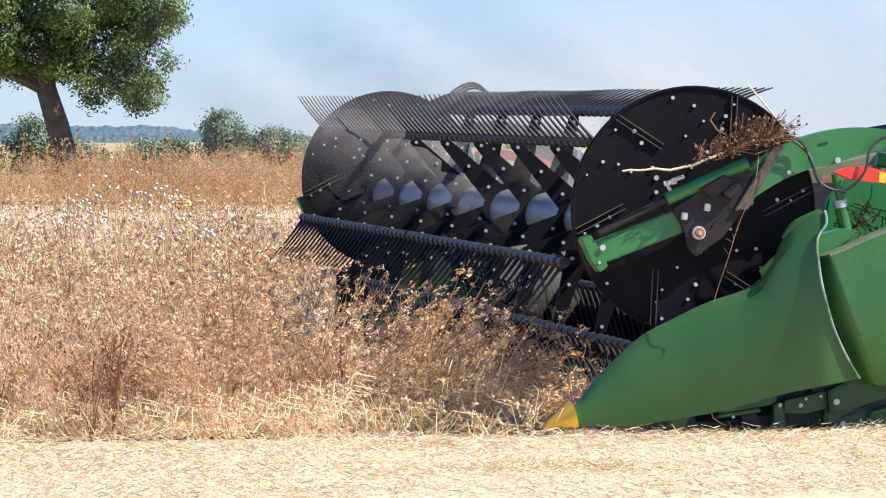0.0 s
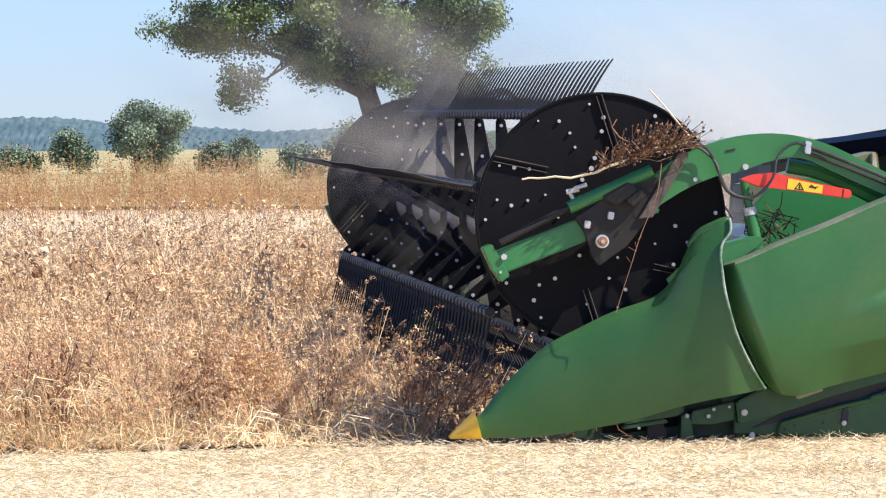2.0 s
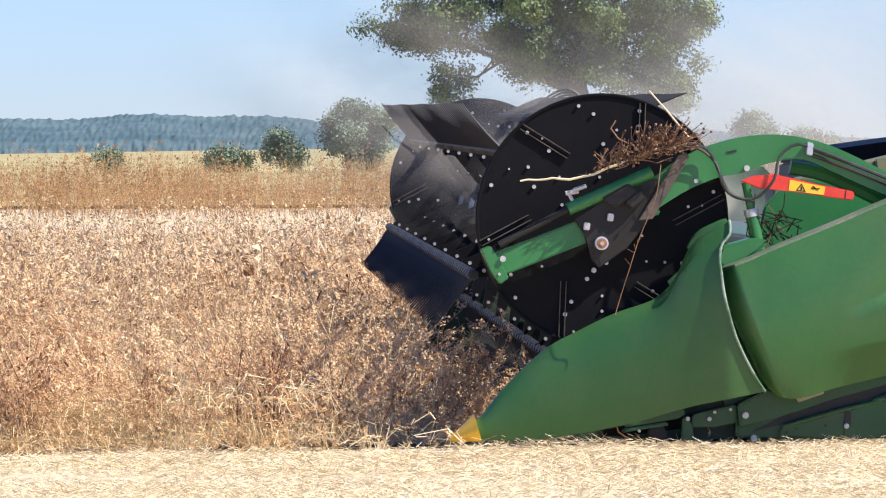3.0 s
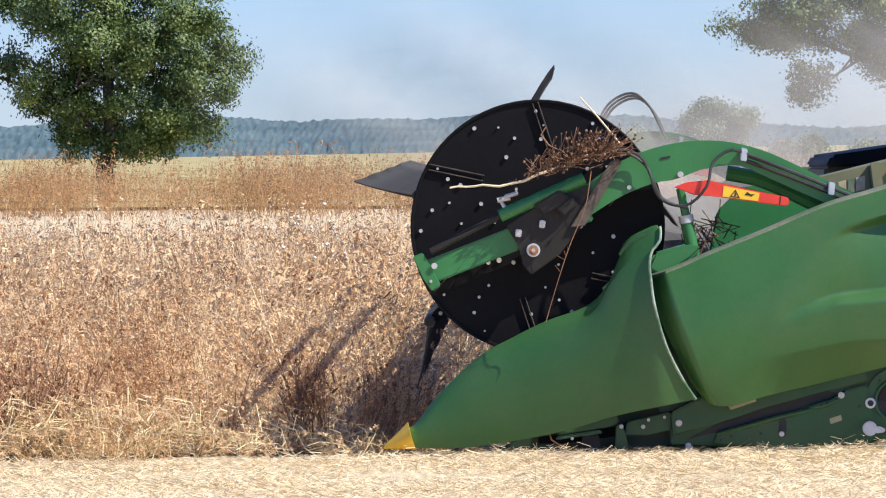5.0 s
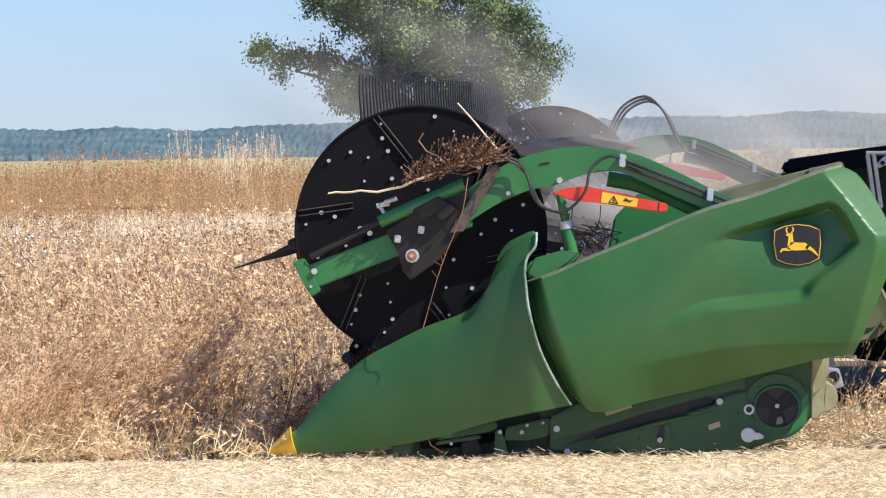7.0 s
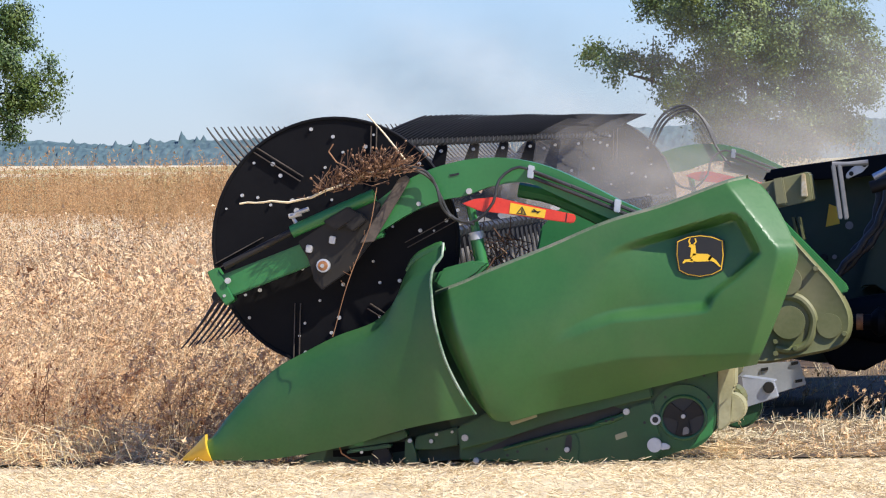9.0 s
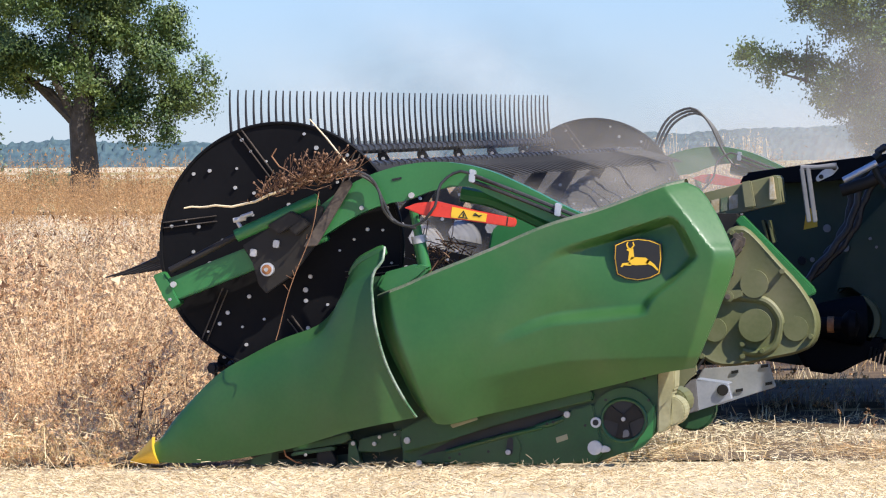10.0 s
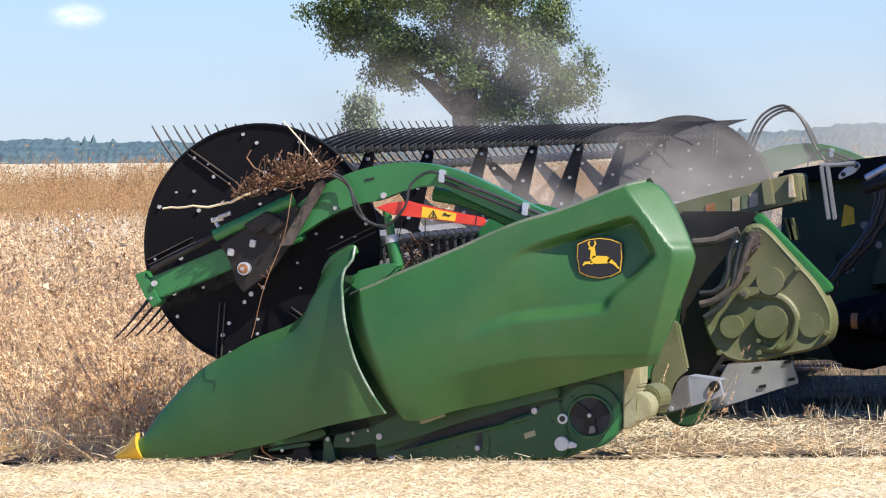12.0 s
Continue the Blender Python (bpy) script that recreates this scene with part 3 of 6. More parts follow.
STRIP = 0.25
STRIP_X = [-6.625 + STRIP * k for k in range(47)]
strips = []


def build_crop_strips():
    """The crop in the machine's way, in narrow strips across it that are laid over as the reel takes them."""
    kinds = CROP + [(V, F, np.where(M == 0, 4, 1)) for V, F, M in LODGED] + [(V, F, M + 3) for V, F, M in RUSSET] + [(V, F, M + 4) for V, F, M in TUFTS]
    first = np.cumsum([0, len(CROP), len(LODGED), len(RUSSET)])
    for k, x in enumerate(STRIP_X):
        r = np.random.default_rng(300 + k)
        n1, n2 = 40, 26
        n = n1 + n2
        pos = np.zeros((n, 3))
        pos[:, 0] = r.uniform(-STRIP / 2, STRIP / 2, n)
        # the crop's edge runs in bays and tufts
        gx = x + pos[:, 0]
        edge = 20.16 + 0.30 * (1 + np.sin(3.1 * gx + 1.7 * np.sin(1.3 * gx))) + 0.13 * np.sin(8.3 * gx + np.sin(3.7 * gx))
        pos[:n1, 1] = edge[:n1] + np.abs(r.normal(0, 0.85, n1))
        pos[n1:, 1] = r.uniform(21.0, 28.8, n2)
        gy = pos[:, 1]
        size = r.uniform(0.74, 1.12, n) * (0.60 + 0.40 * ramp01(gy - edge, 0.0, 0.7))
        # clumps half a metre across, with hollows between
        clump = np.sin(4.6 * gx + 1.2 * np.sin(3.1 * gy)) * np.sin(4.9 * gy + 0.9 * np.sin(2.3 * gx)) + 0.45 * np.sin(9.7 * gx + 2.1 * gy)
        size *= np.where(clump < -0.30, 0.34, 0.98 + 0.30 * np.clip(clump, -1, 1) + 0.16 * swell(gx, gy))
        lean = r.normal(0, 0.14, (n, 2)) + laid(gx, gy)
        lean[:, 1] = np.where(gy < 20.8, np.abs(lean[:, 1]), lean[:, 1])
        low = (gy < edge + 0.25) & (r.random(n) < 0.45)
        lean[low] += r.normal(0, 0.9, (int(low.sum()), 2))
        rows = [(pos, size, lean, r.integers(0, len(CROP), n))]
        # lodged, matted stalks in humps at the border
        m = 4 + int(5 * max(0.0, math.sin(x * 3.1 + math.sin(x * 1.7))))
        hump = 0.05 + 0.19 * max(0.0, math.sin(x * 2.3 + 0.8 * math.sin(x * 1.1))) ** 2 + 0.07 * max(0.0, math.sin(x * 5.3))
        my = r.uniform(20.12, 20.75, m)
        mz = r.uniform(0.0, 1.0, m) * hump * ramp01(my, 20.08, 20.35)
        rows.append((np.stack([r.uniform(-0.15, 0.15, m), my, mz], 1), r.uniform(0.5, 0.95, m), r.normal(0, 0.12, (m, 2)), first[1] + r.integers(0, len(LODGED), m)))
        # dead russet weeds in loose clumps
        stand = min(abs(x - c) for c in (2.1, 0.62, -0.5, -1.75)) < 0.14
        w = 10 if stand else 3 if math.sin(x * 2.9 + 1.0) > 0.4 else 1
        rows.append((np.stack([r.uniform(-0.12, 0.12, w), r.uniform(20.35, 20.8 if stand else 22.5, w), np.zeros(w)], 1), r.uniform(0.75, 1.05, w), r.normal(0, 0.15, (w, 2)), first[2] + r.integers(0, len(RUSSET), w)))
        # arching olive grass at the foot
        v = max(1, int(2 + 5 * math.sin(x * 2.1 + 0.9 * math.sin(x * 0.8))))
        rows.append((np.stack([r.uniform(-0.12, 0.12, v), r.uniform(20.15, 20.5, v), np.zeros(v)], 1), r.uniform(0.35, 0.8, v), r.normal(0, 0.25, (v, 2)), first[3] + r.integers(0, len(TUFTS), v)))
        pos, size, lean, pick = (np.concatenate([q[i] for q in rows]) for i in range(4))
        ob = scatter("crop_strip", kinds, pos, r.uniform(-0.4, 0.4, len(pos)) + np.where(pick < len(CROP), r.uniform(0, 6.28, len(pos)), 0), size, CROP_MATS + [M_TWIG, M_GRASS], lean, pick)
        tagged(ob, "strip of ripe reddish-tan crop falling before the reel", "crop", group="crop before the reel", kind="stuff")
        ob.matrix_basis = pose(x, 0, float(ground_z(x, 20)))
        strips.append((x, ob))


def build_litter():
    bits = [straw_bits(250, 500 + k, 0.036, 0.009, 0.9) for k in range(6)]
    n = 700
    p, a, s, _ = spread(n, -7.6, 6.2, 16.6, 20.0, (0.8, 1.2), 0)
    tagged(scatter("straw_litter", bits, p, a, s, [M_STRAW]), "pale chopped straw lying thick on the cut swath", "straw", kind="stuff")
    # windrow of thicker straw along the swath's border
    loose = [straw_bits(80, 540 + k, 0.11, 0.04) for k in range(5)]
    short = [straw_bits(110, 560 + k, 0.06, 0.018) for k in range(5)]
    n = 200
    p, a, s, _ = spread(n, -7.6, 6.2, 19.2, 19.75, (0.6, 1.0), 0)
    tagged(scatter("straw_litter", short, p, a, s, [M_STRAW]), "loose straw heaped along the swath's edge", "straw", kind="stuff")
    n = 330
    p, a, s, _ = spread(n, -7.6, 6.2, 19.45, 19.85, (0.35, 0.7), 0)
    p[:, 2] += 0.035 * np.maximum(0, np.sin(p[:, 0] * 3.7 + 1.5 * np.sin(p[:, 0] * 1.3))) * rng.uniform(0.2, 1.0, n)
    tagged(scatter("straw_litter", short, p, a, s, [M_STRAW]), "small heaps of loose straw before the crop", "straw", kind="stuff")
    # matted stalks at the foot of the crop
    n = 150
    p, a, s, _ = spread(n, -7.6, 6.2, 20.3, 20.7, (0.5, 0.8), 0)
    p[:, 2] += rng.uniform(0.0, 0.04, n)
    tagged(scatter("straw_litter", loose, p, a, s, [M_STEM]), "matted fallen stalks at the foot of the crop", "straw", kind="stuff")
    tufts = [stubble_tuft(600 + k, 0.10) for k in range(5)]
    n = 1000
    p, a, s, l = spread(n, -7.6, 6.4, 16.6, 19.75, (0.25, 0.6), 0.25)
    tagged(scatter("stubble", tufts, p, a, s, [M_STRAW], l), "short upright stubble stalks among chopped straw", "stubble", kind="stuff")
    n = 1900
    p, a, s, l = spread(n, -6.6, 7.5, 20.3, 29, (0.5, 1.0), 0.2)
    tagged(scatter("stubble", tufts, p, a, s, [M_STRAW], l), "fresh upright stubble behind the cutter bar", "stubble", kind="stuff")
    n = 330
    p, a, s, _ = spread(n, -6.6, 6.0, 20.35, 23.6, (0.9, 1.4), 0)
    tagged(scatter("straw_litter", bits, p, a, s, [M_STRAW]), "chopped straw on the fresh stubble", "straw", kind="stuff")


def build_margin():
    # weedy strip along the far side of the field
    kinds = [weed_clump(700 + k, 1.45, 0.8, 10, 0, 1.75) for k in range(7)]
    n = 2850
    p, a, s, l = spread(n, -40, 27, 98, 116, (0.7, 1.2), 0.1)
    p[1700:2350, 0] = rng.uniform(-34, -9, 650)
    p[1700:2350, 1] = rng.uniform(60, 98, 650)
    p[2350:, 0] = rng.uniform(-75, -19, 500)
    p[2350:, 1] = rng.uniform(116, 185, 500)
    s[2350:] *= 0.8
    s *= 1.0 - 0.22 * ramp01(-p[:, 0], 11, 14) + 0.24 * ramp01(-p[:, 0], 16, 21)
    s[p[:, 1] < 97] *= 0.58
    p[:, 2] = ground_z(p[:, 0], p[:, 1])
    s *= 0.86 + 0.22 * np.sin(p[:, 0] * 0.31) * np.cos(p[:, 0] * 0.13 + 2) + 0.16 * np.sin(p[:, 0] * 1.3 + np.sin(p[:, 1])) + 0.12 * np.sin(p[:, 0] * 3.7 + p[:, 1] * 0.9)
    s = np.minimum(s, np.where(p[:, 1] < 97, 0.62, 0.95))
    tagged(scatter("weed_margin", kinds, p, a, s, [M_WEED], l), "rust-brown dry weeds along the far field margin", "weeds", kind="stuff")
    dull = [weed_clump(730 + k, 1.0, 1.2, 10, 0, 1.8) for k in range(4)]
    n = 420
    p, a, s, l = spread(n, -70, 50, 125, 260, (0.7, 1.1), 0.1)
    tagged(scatter("dry_meadow", dull, p, a, s, [M_MEADOWG], l), "yellow dry meadow grass beyond the margin", "grass", kind="stuff")
    reeds = [reed(750 + k, 1.95) for k in range(4)]
    cx = np.concatenate([rng.normal(c, 0.25, 7) for c in (-12.6, -11.8, -11.1)])
    p = np.stack([cx, rng.uniform(108, 116, len(cx)), np.zeros(len(cx))], 1)
    p[:, 2] = ground_z(p[:, 0], p[:, 1])
    n = len(cx)
    tagged(scatter("reeds", reeds, p, rng.uniform(0, 6.28, n), rng.uniform(0.6, 0.98, n), [M_REED], rng.normal(0, 0.06, (n, 2))), "pale tall dry reeds in the weedy margin", "reeds", kind="stuff")


# ---- trees ----
def leaf_cloud(lobes, per, leaf, r, hollow=0.45):
    """Small bent leaves filling overlapping lobes (centre, radii), thinner inside, with gaps."""
    P, N = [], []
    small = []
    for c, rad in lobes:
        for _ in range(15):
            d = r.normal(0, 1, 3)
            d /= np.linalg.norm(d)
            k = r.uniform(0.15, 0.33)
            small.append((np.array(c) + d * np.array(rad) * r.uniform(0.55, 1.22), np.array(rad) * k))
        small.append((np.array(c), np.array(rad) * 0.4))
    for (c, rad) in small:
        n = max(int(per * rad[0] * rad[2]), 8)
        d = r.normal(0, 1, (n, 3))
        d /= np.linalg.norm(d, axis=1)[:, None]
        k = r.uniform(hollow, 1.0, n) ** 0.5
        bump = 1 + 0.26 * np.sin(d[:, 0] * 7 + c[0]) * np.sin(d[:, 2] * 6 + c[2]) + 0.10 * np.sin(d[:, 1] * 11 + d[:, 0] * 9)
        q = np.array(c) + d * (k * bump)[:, None] * np.array(rad)
        # gather the leaves into sprays
        sprays = r.integers(0, n, max(n // 48, 1))
        near = sprays[r.integers(0, len(sprays), n)]
        q = q[near] + r.normal(0, leaf * 2.6, (n, 3)) * (1.1, 1.1, 0.9)
        P.append(q)
        N.append(d[near])
    P = np.vstack(P)
    n = len(P)
    # leaves face outwards and up, more or less
    mid = P - P.mean(0)
    face = 1.3 * np.vstack(N) + 0.25 * mid / np.linalg.norm(mid, axis=1)[:, None] + (0, 0, 0.3) + r.normal(0, 0.42, (n, 3))
    face /= np.linalg.norm(face, axis=1)[:, None]
    a = r.normal(0, 1, (n, 3))
    a -= face * (a * face).sum(1)[:, None]
    a /= np.linalg.norm(a, axis=1)[:, None]
    b = np.cross(face, a)
    L = (leaf * r.uniform(0.6, 1.2, n))[:, None]
    V = np.stack([P - a * L, P + b * L * 0.55, P + a * L - face * L * 0.3, P - b * L * 0.55], 1).reshape(-1, 3)
    k = 4 * np.arange(n)[:, None]
    F = np.concatenate([k + (0, 1, 2), k + (0, 2, 3)])
    return V, F


def tree(name, label, base, trunk, lobes, limbs, per, leaf, seed, mat):
    """trunk: list of (x, z, radius); limbs end in the lobes."""
    r = np.random.default_rng(seed)
    root = empty(name)
    root.matrix_basis = pose(base[0], base[1], float(ground_z(*base)))
    bm = bmesh.new()
    tube(bm, [(x, 0, z) for x, z, _ in trunk], [w for _, _, w in trunk], 10)
    for c, rad in limbs:
        j = trunk[r.integers(max(len(trunk) - 2, 1), len(trunk))]
        a, e = Vector((j[0], 0, j[1] - 0.1)), Vector(c)
        e = a.lerp(e, 0.8)
        m = (a + e) / 2 + Vector((r.normal(0, 0.25), r.normal(0, 0.25), r.uniform(0.0, 0.5)))
        tube(bm, [a, (a * 2 + m) / 3, m, e], [j[2] * 0.55, j[2] * 0.42, j[2] * 0.28, 0.03], 7)
        for _ in range(4):
            q = m.lerp(e, r.uniform(0.2, 0.9))
            tube(bm, [q, q + Vector(r.normal(0, 0.25, 3)) + Vector((0, 0, 0.15)), q + Vector(r.normal(0, 0.35, 3)) + Vector((0, 0, 0.2))], [0.05, 0.035, 0.012], 5)
    part("trunk", bm, M_BARK, root, "furrowed dark trunk and limbs")
    V, F = leaf_cloud(lobes, per, leaf, r)
    crown = new("crown", array_mesh("crown", V, F, [mat]))
    crown.parent = root
    tagged(root, label, "tree")
    return root


def build_trees():
    # broad oak with a stout trunk and a crown that hangs over
    lobes = [((0.3, 0, 5.0), (2.6, 2.3, 1.7)), ((-3.6, 0.2, 4.6), (2.2, 1.8, 1.2)), ((2.4, -0.2, 4.5), (1.6, 1.6, 1.4)), ((-1.6, 0, 6.8), (3.0, 2.6, 2.0)), ((1.6, 0, 7.0), (2.8, 2.6, 1.9)),
             ((-4.0, 0, 3.15), (0.65, 0.7, 0.75)), ((2.5, 0, 3.0), (0.8, 0.9, 0.5)), ((0.0, 0, 8.3), (2.4, 2.2, 1.4)), ((-5.0, 0, 4.9), (1.2, 1.0, 0.7)), ((2.0, 0.3, 3.2), (1.2, 1.0, 0.75)), ((-1.4, -0.4, 4.0), (1.5, 1.0, 0.8)), ((0.7, -0.5, 3.8), (1.2, 0.9, 0.7))]
    tree("oak_tree", "broad green oak with a stout leaning trunk in the field margin", (14.1, 150), [(0.45, 0, 0.48), (0.38, 1.0, 0.37), (0.15, 1.9, 0.35), (-0.2, 3.0, 0.31), (-0.2, 4.2, 0.24)], lobes, [(c, w) for c, w in lobes], 4500, 0.060, 3, M_LEAF)
    # low bushy tree, leaves almost down to the weeds
    lobes = [((0.4, 0, 3.4), (2.1, 2.0, 1.6)), ((-0.2, 0, 5.0), (2.1, 1.9, 1.6)), ((2.0, 0, 3.0), (1.5, 1.4, 1.5)), ((-1.2, 0, 2.9), (1.1, 1.2, 1.0)), ((1.0, 0, 2.3), (1.6, 1.4, 0.9)), ((1.5, 0, 4.3), (1.3, 1.2, 1.4)),
             ((-3.6, 0, 3.75), (0.75, 0.7, 0.38)), ((-2.6, 0, 3.5), (0.9, 0.8, 0.5)), ((-1.9, 0, 5.0), (0.7, 0.7, 0.8)), ((2.5, 0, 4.4), (0.8, 0.8, 0.7)), ((-0.4, 0, 6.3), (1.5, 1.4, 1.0)), ((-0.2, 0, 1.5), (0.9, 0.9, 0.55)), ((1.0, 0, 1.4), (0.9, 0.9, 0.5)), ((-2.6, 0, 5.2), (0.4, 0.5, 0.4)), ((-1.0, 0, 2.0), (0.8, 0.9, 0.7)), ((1.5, 0, 1.8), (1.0, 0.9, 0.6))]
    tree("maple_tree", "dense dark green tree with several stems and low branches", (-9.0, 130), [(0, 0, 0.26), (-0.1, 0.9, 0.22), (0.1, 1.6, 0.2), (0, 3.2, 0.14)], lobes, lobes[:7], 4800, 0.052, 5, M_LEAF)
    # tall oak, half in the dust
    lobes = [((-0.4, 0, 5.6), (2.8, 2.4, 1.6)), ((2.0, 0, 4.6), (1.7, 1.6, 1.6)), ((-3.4, 0, 5.4), (1.7, 1.5, 1.0)), ((3.0, 0, 3.6), (1.1, 1.0, 0.9)), ((-2.4, 0, 4.2), (1.1, 1.0, 0.8)),
             ((0.4, 0, 3.6), (1.3, 1.2, 1.0)), ((0.0, 0, 7.4), (2.8, 2.4, 1.6)), ((1.7, 0, 2.6), (1.0, 0.9, 0.8)), ((-4.2, 0, 5.6), (0.9, 0.8, 0.5)), ((-1.2, -0.5, 4.3), (1.3, 1.0, 0.8))]
    tree("oak_tree", "tall green oak with a short trunk seen through dust", (-35.0, 150), [(0, 0, 0.5), (0, 1.2, 0.42), (-0.1, 2.4, 0.38), (0.1, 4.2, 0.26)], lobes, [(c, w) for c, w in lobes], 4500, 0.060, 8, M_LEAF)
    # rounded bushes and a small fir further off
    r = np.random.default_rng(12)
    for x, y, wide, tall in ((31.9, 250, 1.5, 3.0), (29.9, 252, 0.8, 1.7), (28.0, 250, 0.6, 1.5), (34.3, 250, 1.4, 2.2), (36.2, 252, 1.2, 1.9), (18.1, 200, 1.3, 2.6), (16.2, 202, 0.8, 1.6), (20.6, 204, 1.3, 1.3), (23.4, 206, 0.8, 1.2), (11.9, 250, 2.4, 3.9), (8.8, 250, 0.9, 2.5), (6.1, 252, 1.5, 1.5), (15.8, 252, 0.9, 2.0), (17.2, 250, 0.7, 2.2), (0.3, 250, 0.7, 1.6), (-49.6, 210, 0.7, 1.0), (-51.2, 212, 0.8, 1.1)):
        root = empty("bush")
        root.matrix_basis = pose(x, y, float(ground_z(x, y)))
        bm = bmesh.new()
        for k in range(4):
            tube(bm, [(0.05 * k, 0, 0), (r.normal(0, wide * 0.2), r.normal(0, 0.2), tall * 0.4), (r.normal(0, wide * 0.4), r.normal(0, 0.3), tall * 0.75)], [0.08, 0.05, 0.02], 5)
        part("stems", bm, M_BARK, root)
        lobes = [((r.normal(0, wide * 0.35), r.normal(0, wide * 0.3), tall * r.uniform(0.25, 0.66)), (wide * r.uniform(0.3, 0.48), wide * 0.45, tall * r.uniform(0.18, 0.28))) for _ in range(8)]
        V, F = leaf_cloud(lobes, 4200, 0.08, r, 0.25)
        c = new("crown", array_mesh("crown", V, F, [M_BUSH_HAZE]))
        c.parent = root
        tagged(root, "rounded bush beyond the field margin, greyed by painted haze", "bush", group="bushes beyond the field")
    root = empty("fir_tree")
    root.matrix_basis = pose(-56.2, 220, float(ground_z(-56.2, 220)))
    bm = bmesh.new()
    tube(bm, [(0, 0, 0), (0, 0, 2.0), (0, 0, 4.1)], [0.14, 0.09, 0.02], 7)
    part("trunk", bm, M_BARK, root)
    lobes = []
    for k in range(9):
        z = 0.9 + 0.36 * k
        w = 0.8 * (1 - k / 9.5)
        for a in range(5):
            t = a * 1.257 + k * 0.6
            lobes.append(((math.cos(t) * w * 0.6, math.sin(t) * w * 0.6, z), (w * 0.34, w * 0.34, 0.15)))
    V, F = leaf_cloud(lobes, 2600, 0.11, r, 0.1)
    c = new("crown", array_mesh("crown", V, F, [M_BUSH_HAZE]))
    c.parent = root
    tagged(root, "small pointed fir standing alone beyond the field", "fir tree")


def build_distance():
    """Wooded ridges on the skyline: a rough canopy rising away from the fields."""
    r = np.random.default_rng(31)
    cols, rows = 2600, 12
    ang = np.linspace(-27, 23, cols)
    V = np.zeros((cols, rows, 3))
    rise = 7.2 - 0.45 * np.maximum(ang, 0) - 0.09 * np.minimum(ang, 0) + 0.8 * np.sin(ang * 1.3) + 0.4 * np.sin(ang * 4.1) + 3.6 * np.exp(-(ang / 5.5) ** 2) + 1.6 * np.exp(-((ang + 5) / 4) ** 2)
    for k in range(rows):
        dist = 1350 + 22 * k + r.normal(0, 3, cols)
        f = k / (rows - 1)
        bumps = np.abs(r.normal(0, 1, cols))
        bumps = np.convolve(bumps, [0.25, 0.5, 0.25], "same")
        spike = np.where((ang < -10) & (r.random(cols) < 0.03), r.uniform(0.5, 3.5, cols), 0)
        spike = np.convolve(spike, [0.35, 0.8, 0.35], "same")
        x, y = np.tan(np.radians(ang)) * dist, dist
        V[:, k] = np.stack([x, y, ground_z(x, y) * 0.9 - 2.0 + f ** 0.8 * rise * 1.15 + bumps * 0.6 + spike * f], 1)
    i, j = np.meshgrid(np.arange(cols - 1), np.arange(rows - 1), indexing="ij")
    a = (i * rows + j).ravel()
    F = np.concatenate([np.stack([a, a + rows, a + rows + 1], 1), np.stack([a, a + rows + 1, a + 1], 1)])
    ob = new("backdrop", array_mesh("backdrop", V.reshape(-1, 3), F, [M_FOREST_HAZE]))
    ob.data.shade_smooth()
    tagged(ob, "wooded ridge along the skyline, haze painted in as blue-green", "forest", kind="structure")
    # dry meadow between the weeds and the woods
    xs, ys = np.linspace(-900, 700, 60), np.array([117, 130, 160, 220, 320, 500, 800, 1345.0])
    X, Y = np.meshgrid(xs, ys, indexing="ij")
    n = len(ys)
    i, j = np.meshgrid(np.arange(len(xs) - 1), np.arange(n - 1), indexing="ij")
    a = (i * n + j).ravel()
    F = np.concatenate([np.stack([a, a + n, a + n + 1], 1), np.stack([a, a + n + 1, a + 1], 1)])
    Z = np.array(ground_z(X, Y)) + 0.08
    tagged(new("meadow", array_mesh("meadow", np.stack([X, Y, Z], 2).reshape(-1, 3), F, [M_MEADOW])), "yellow-green dry meadow reaching to the woods", "meadow", kind="structure")
    # one small cloud
    bm = bmesh.new()
    bmesh.ops.create_grid(bm, x_segments=6, y_segments=6, size=1)
    ob = part("cloud", bm, M_CLOUD)
    ob.matrix_basis = pose(-946, 3000, 86, 90, 0, 17) @ Matrix.Diagonal((22, 10, 1, 1))
    tagged(ob, "small white cloud in a pale blue sky", "cloud", kind="structure")


def build_thistles():
    """Tall thistles with white down among the crop."""
    r = np.random.default_rng(91)
    for x, y, tall in ((-0.9, 33.0, 0.8), (-5.2, 36, 0.8), (-13.3, 42, 0.85), (3.3, 31.0, 1.0), (3.55, 30.6, 0.95), (3.1, 31.4, 1.05), (3.8, 31.2, 0.9)):
        g = Growth()
        for _ in range(14):
            e = np.array((*r.normal(0, 0.12, 2), tall * r.uniform(0.6, 1.05)))
            g.ribbon([(0, 0, 0), e * (0.4, 0.4, 0.6), e], 0.010, 0.004, 0, (1, 0, 0))
            g.fluff(e * 0.65, e * 0.25, 0.03, 9, 0.010, 0, r)
            for _ in range(2):
                q = e + r.normal(0, 0.05, 3)
                g.ribbon([e - (0, 0, 0.06), q], 0.004, 0.003, 0, (1, 0, 0))
                g.bud(q, r.normal(0, 1, 3), 0.015 * r.uniform(0.6, 1.3), 0.030, 1)
        V, F, M = g.arrays()
        ob = new("thistle", array_mesh("thistle", V, F, [M_STEM, M_FLUFF], M))
        ob.matrix_basis = pose(x, y, float(ground_z(x, y)))
        tagged(ob, "dry thistle with white down among the crop", "thistle", group="thistles in the crop")


build_standing_crop()
build_thistles()
build_crop_strips()
build_litter()
build_margin()
build_trees()
build_distance()
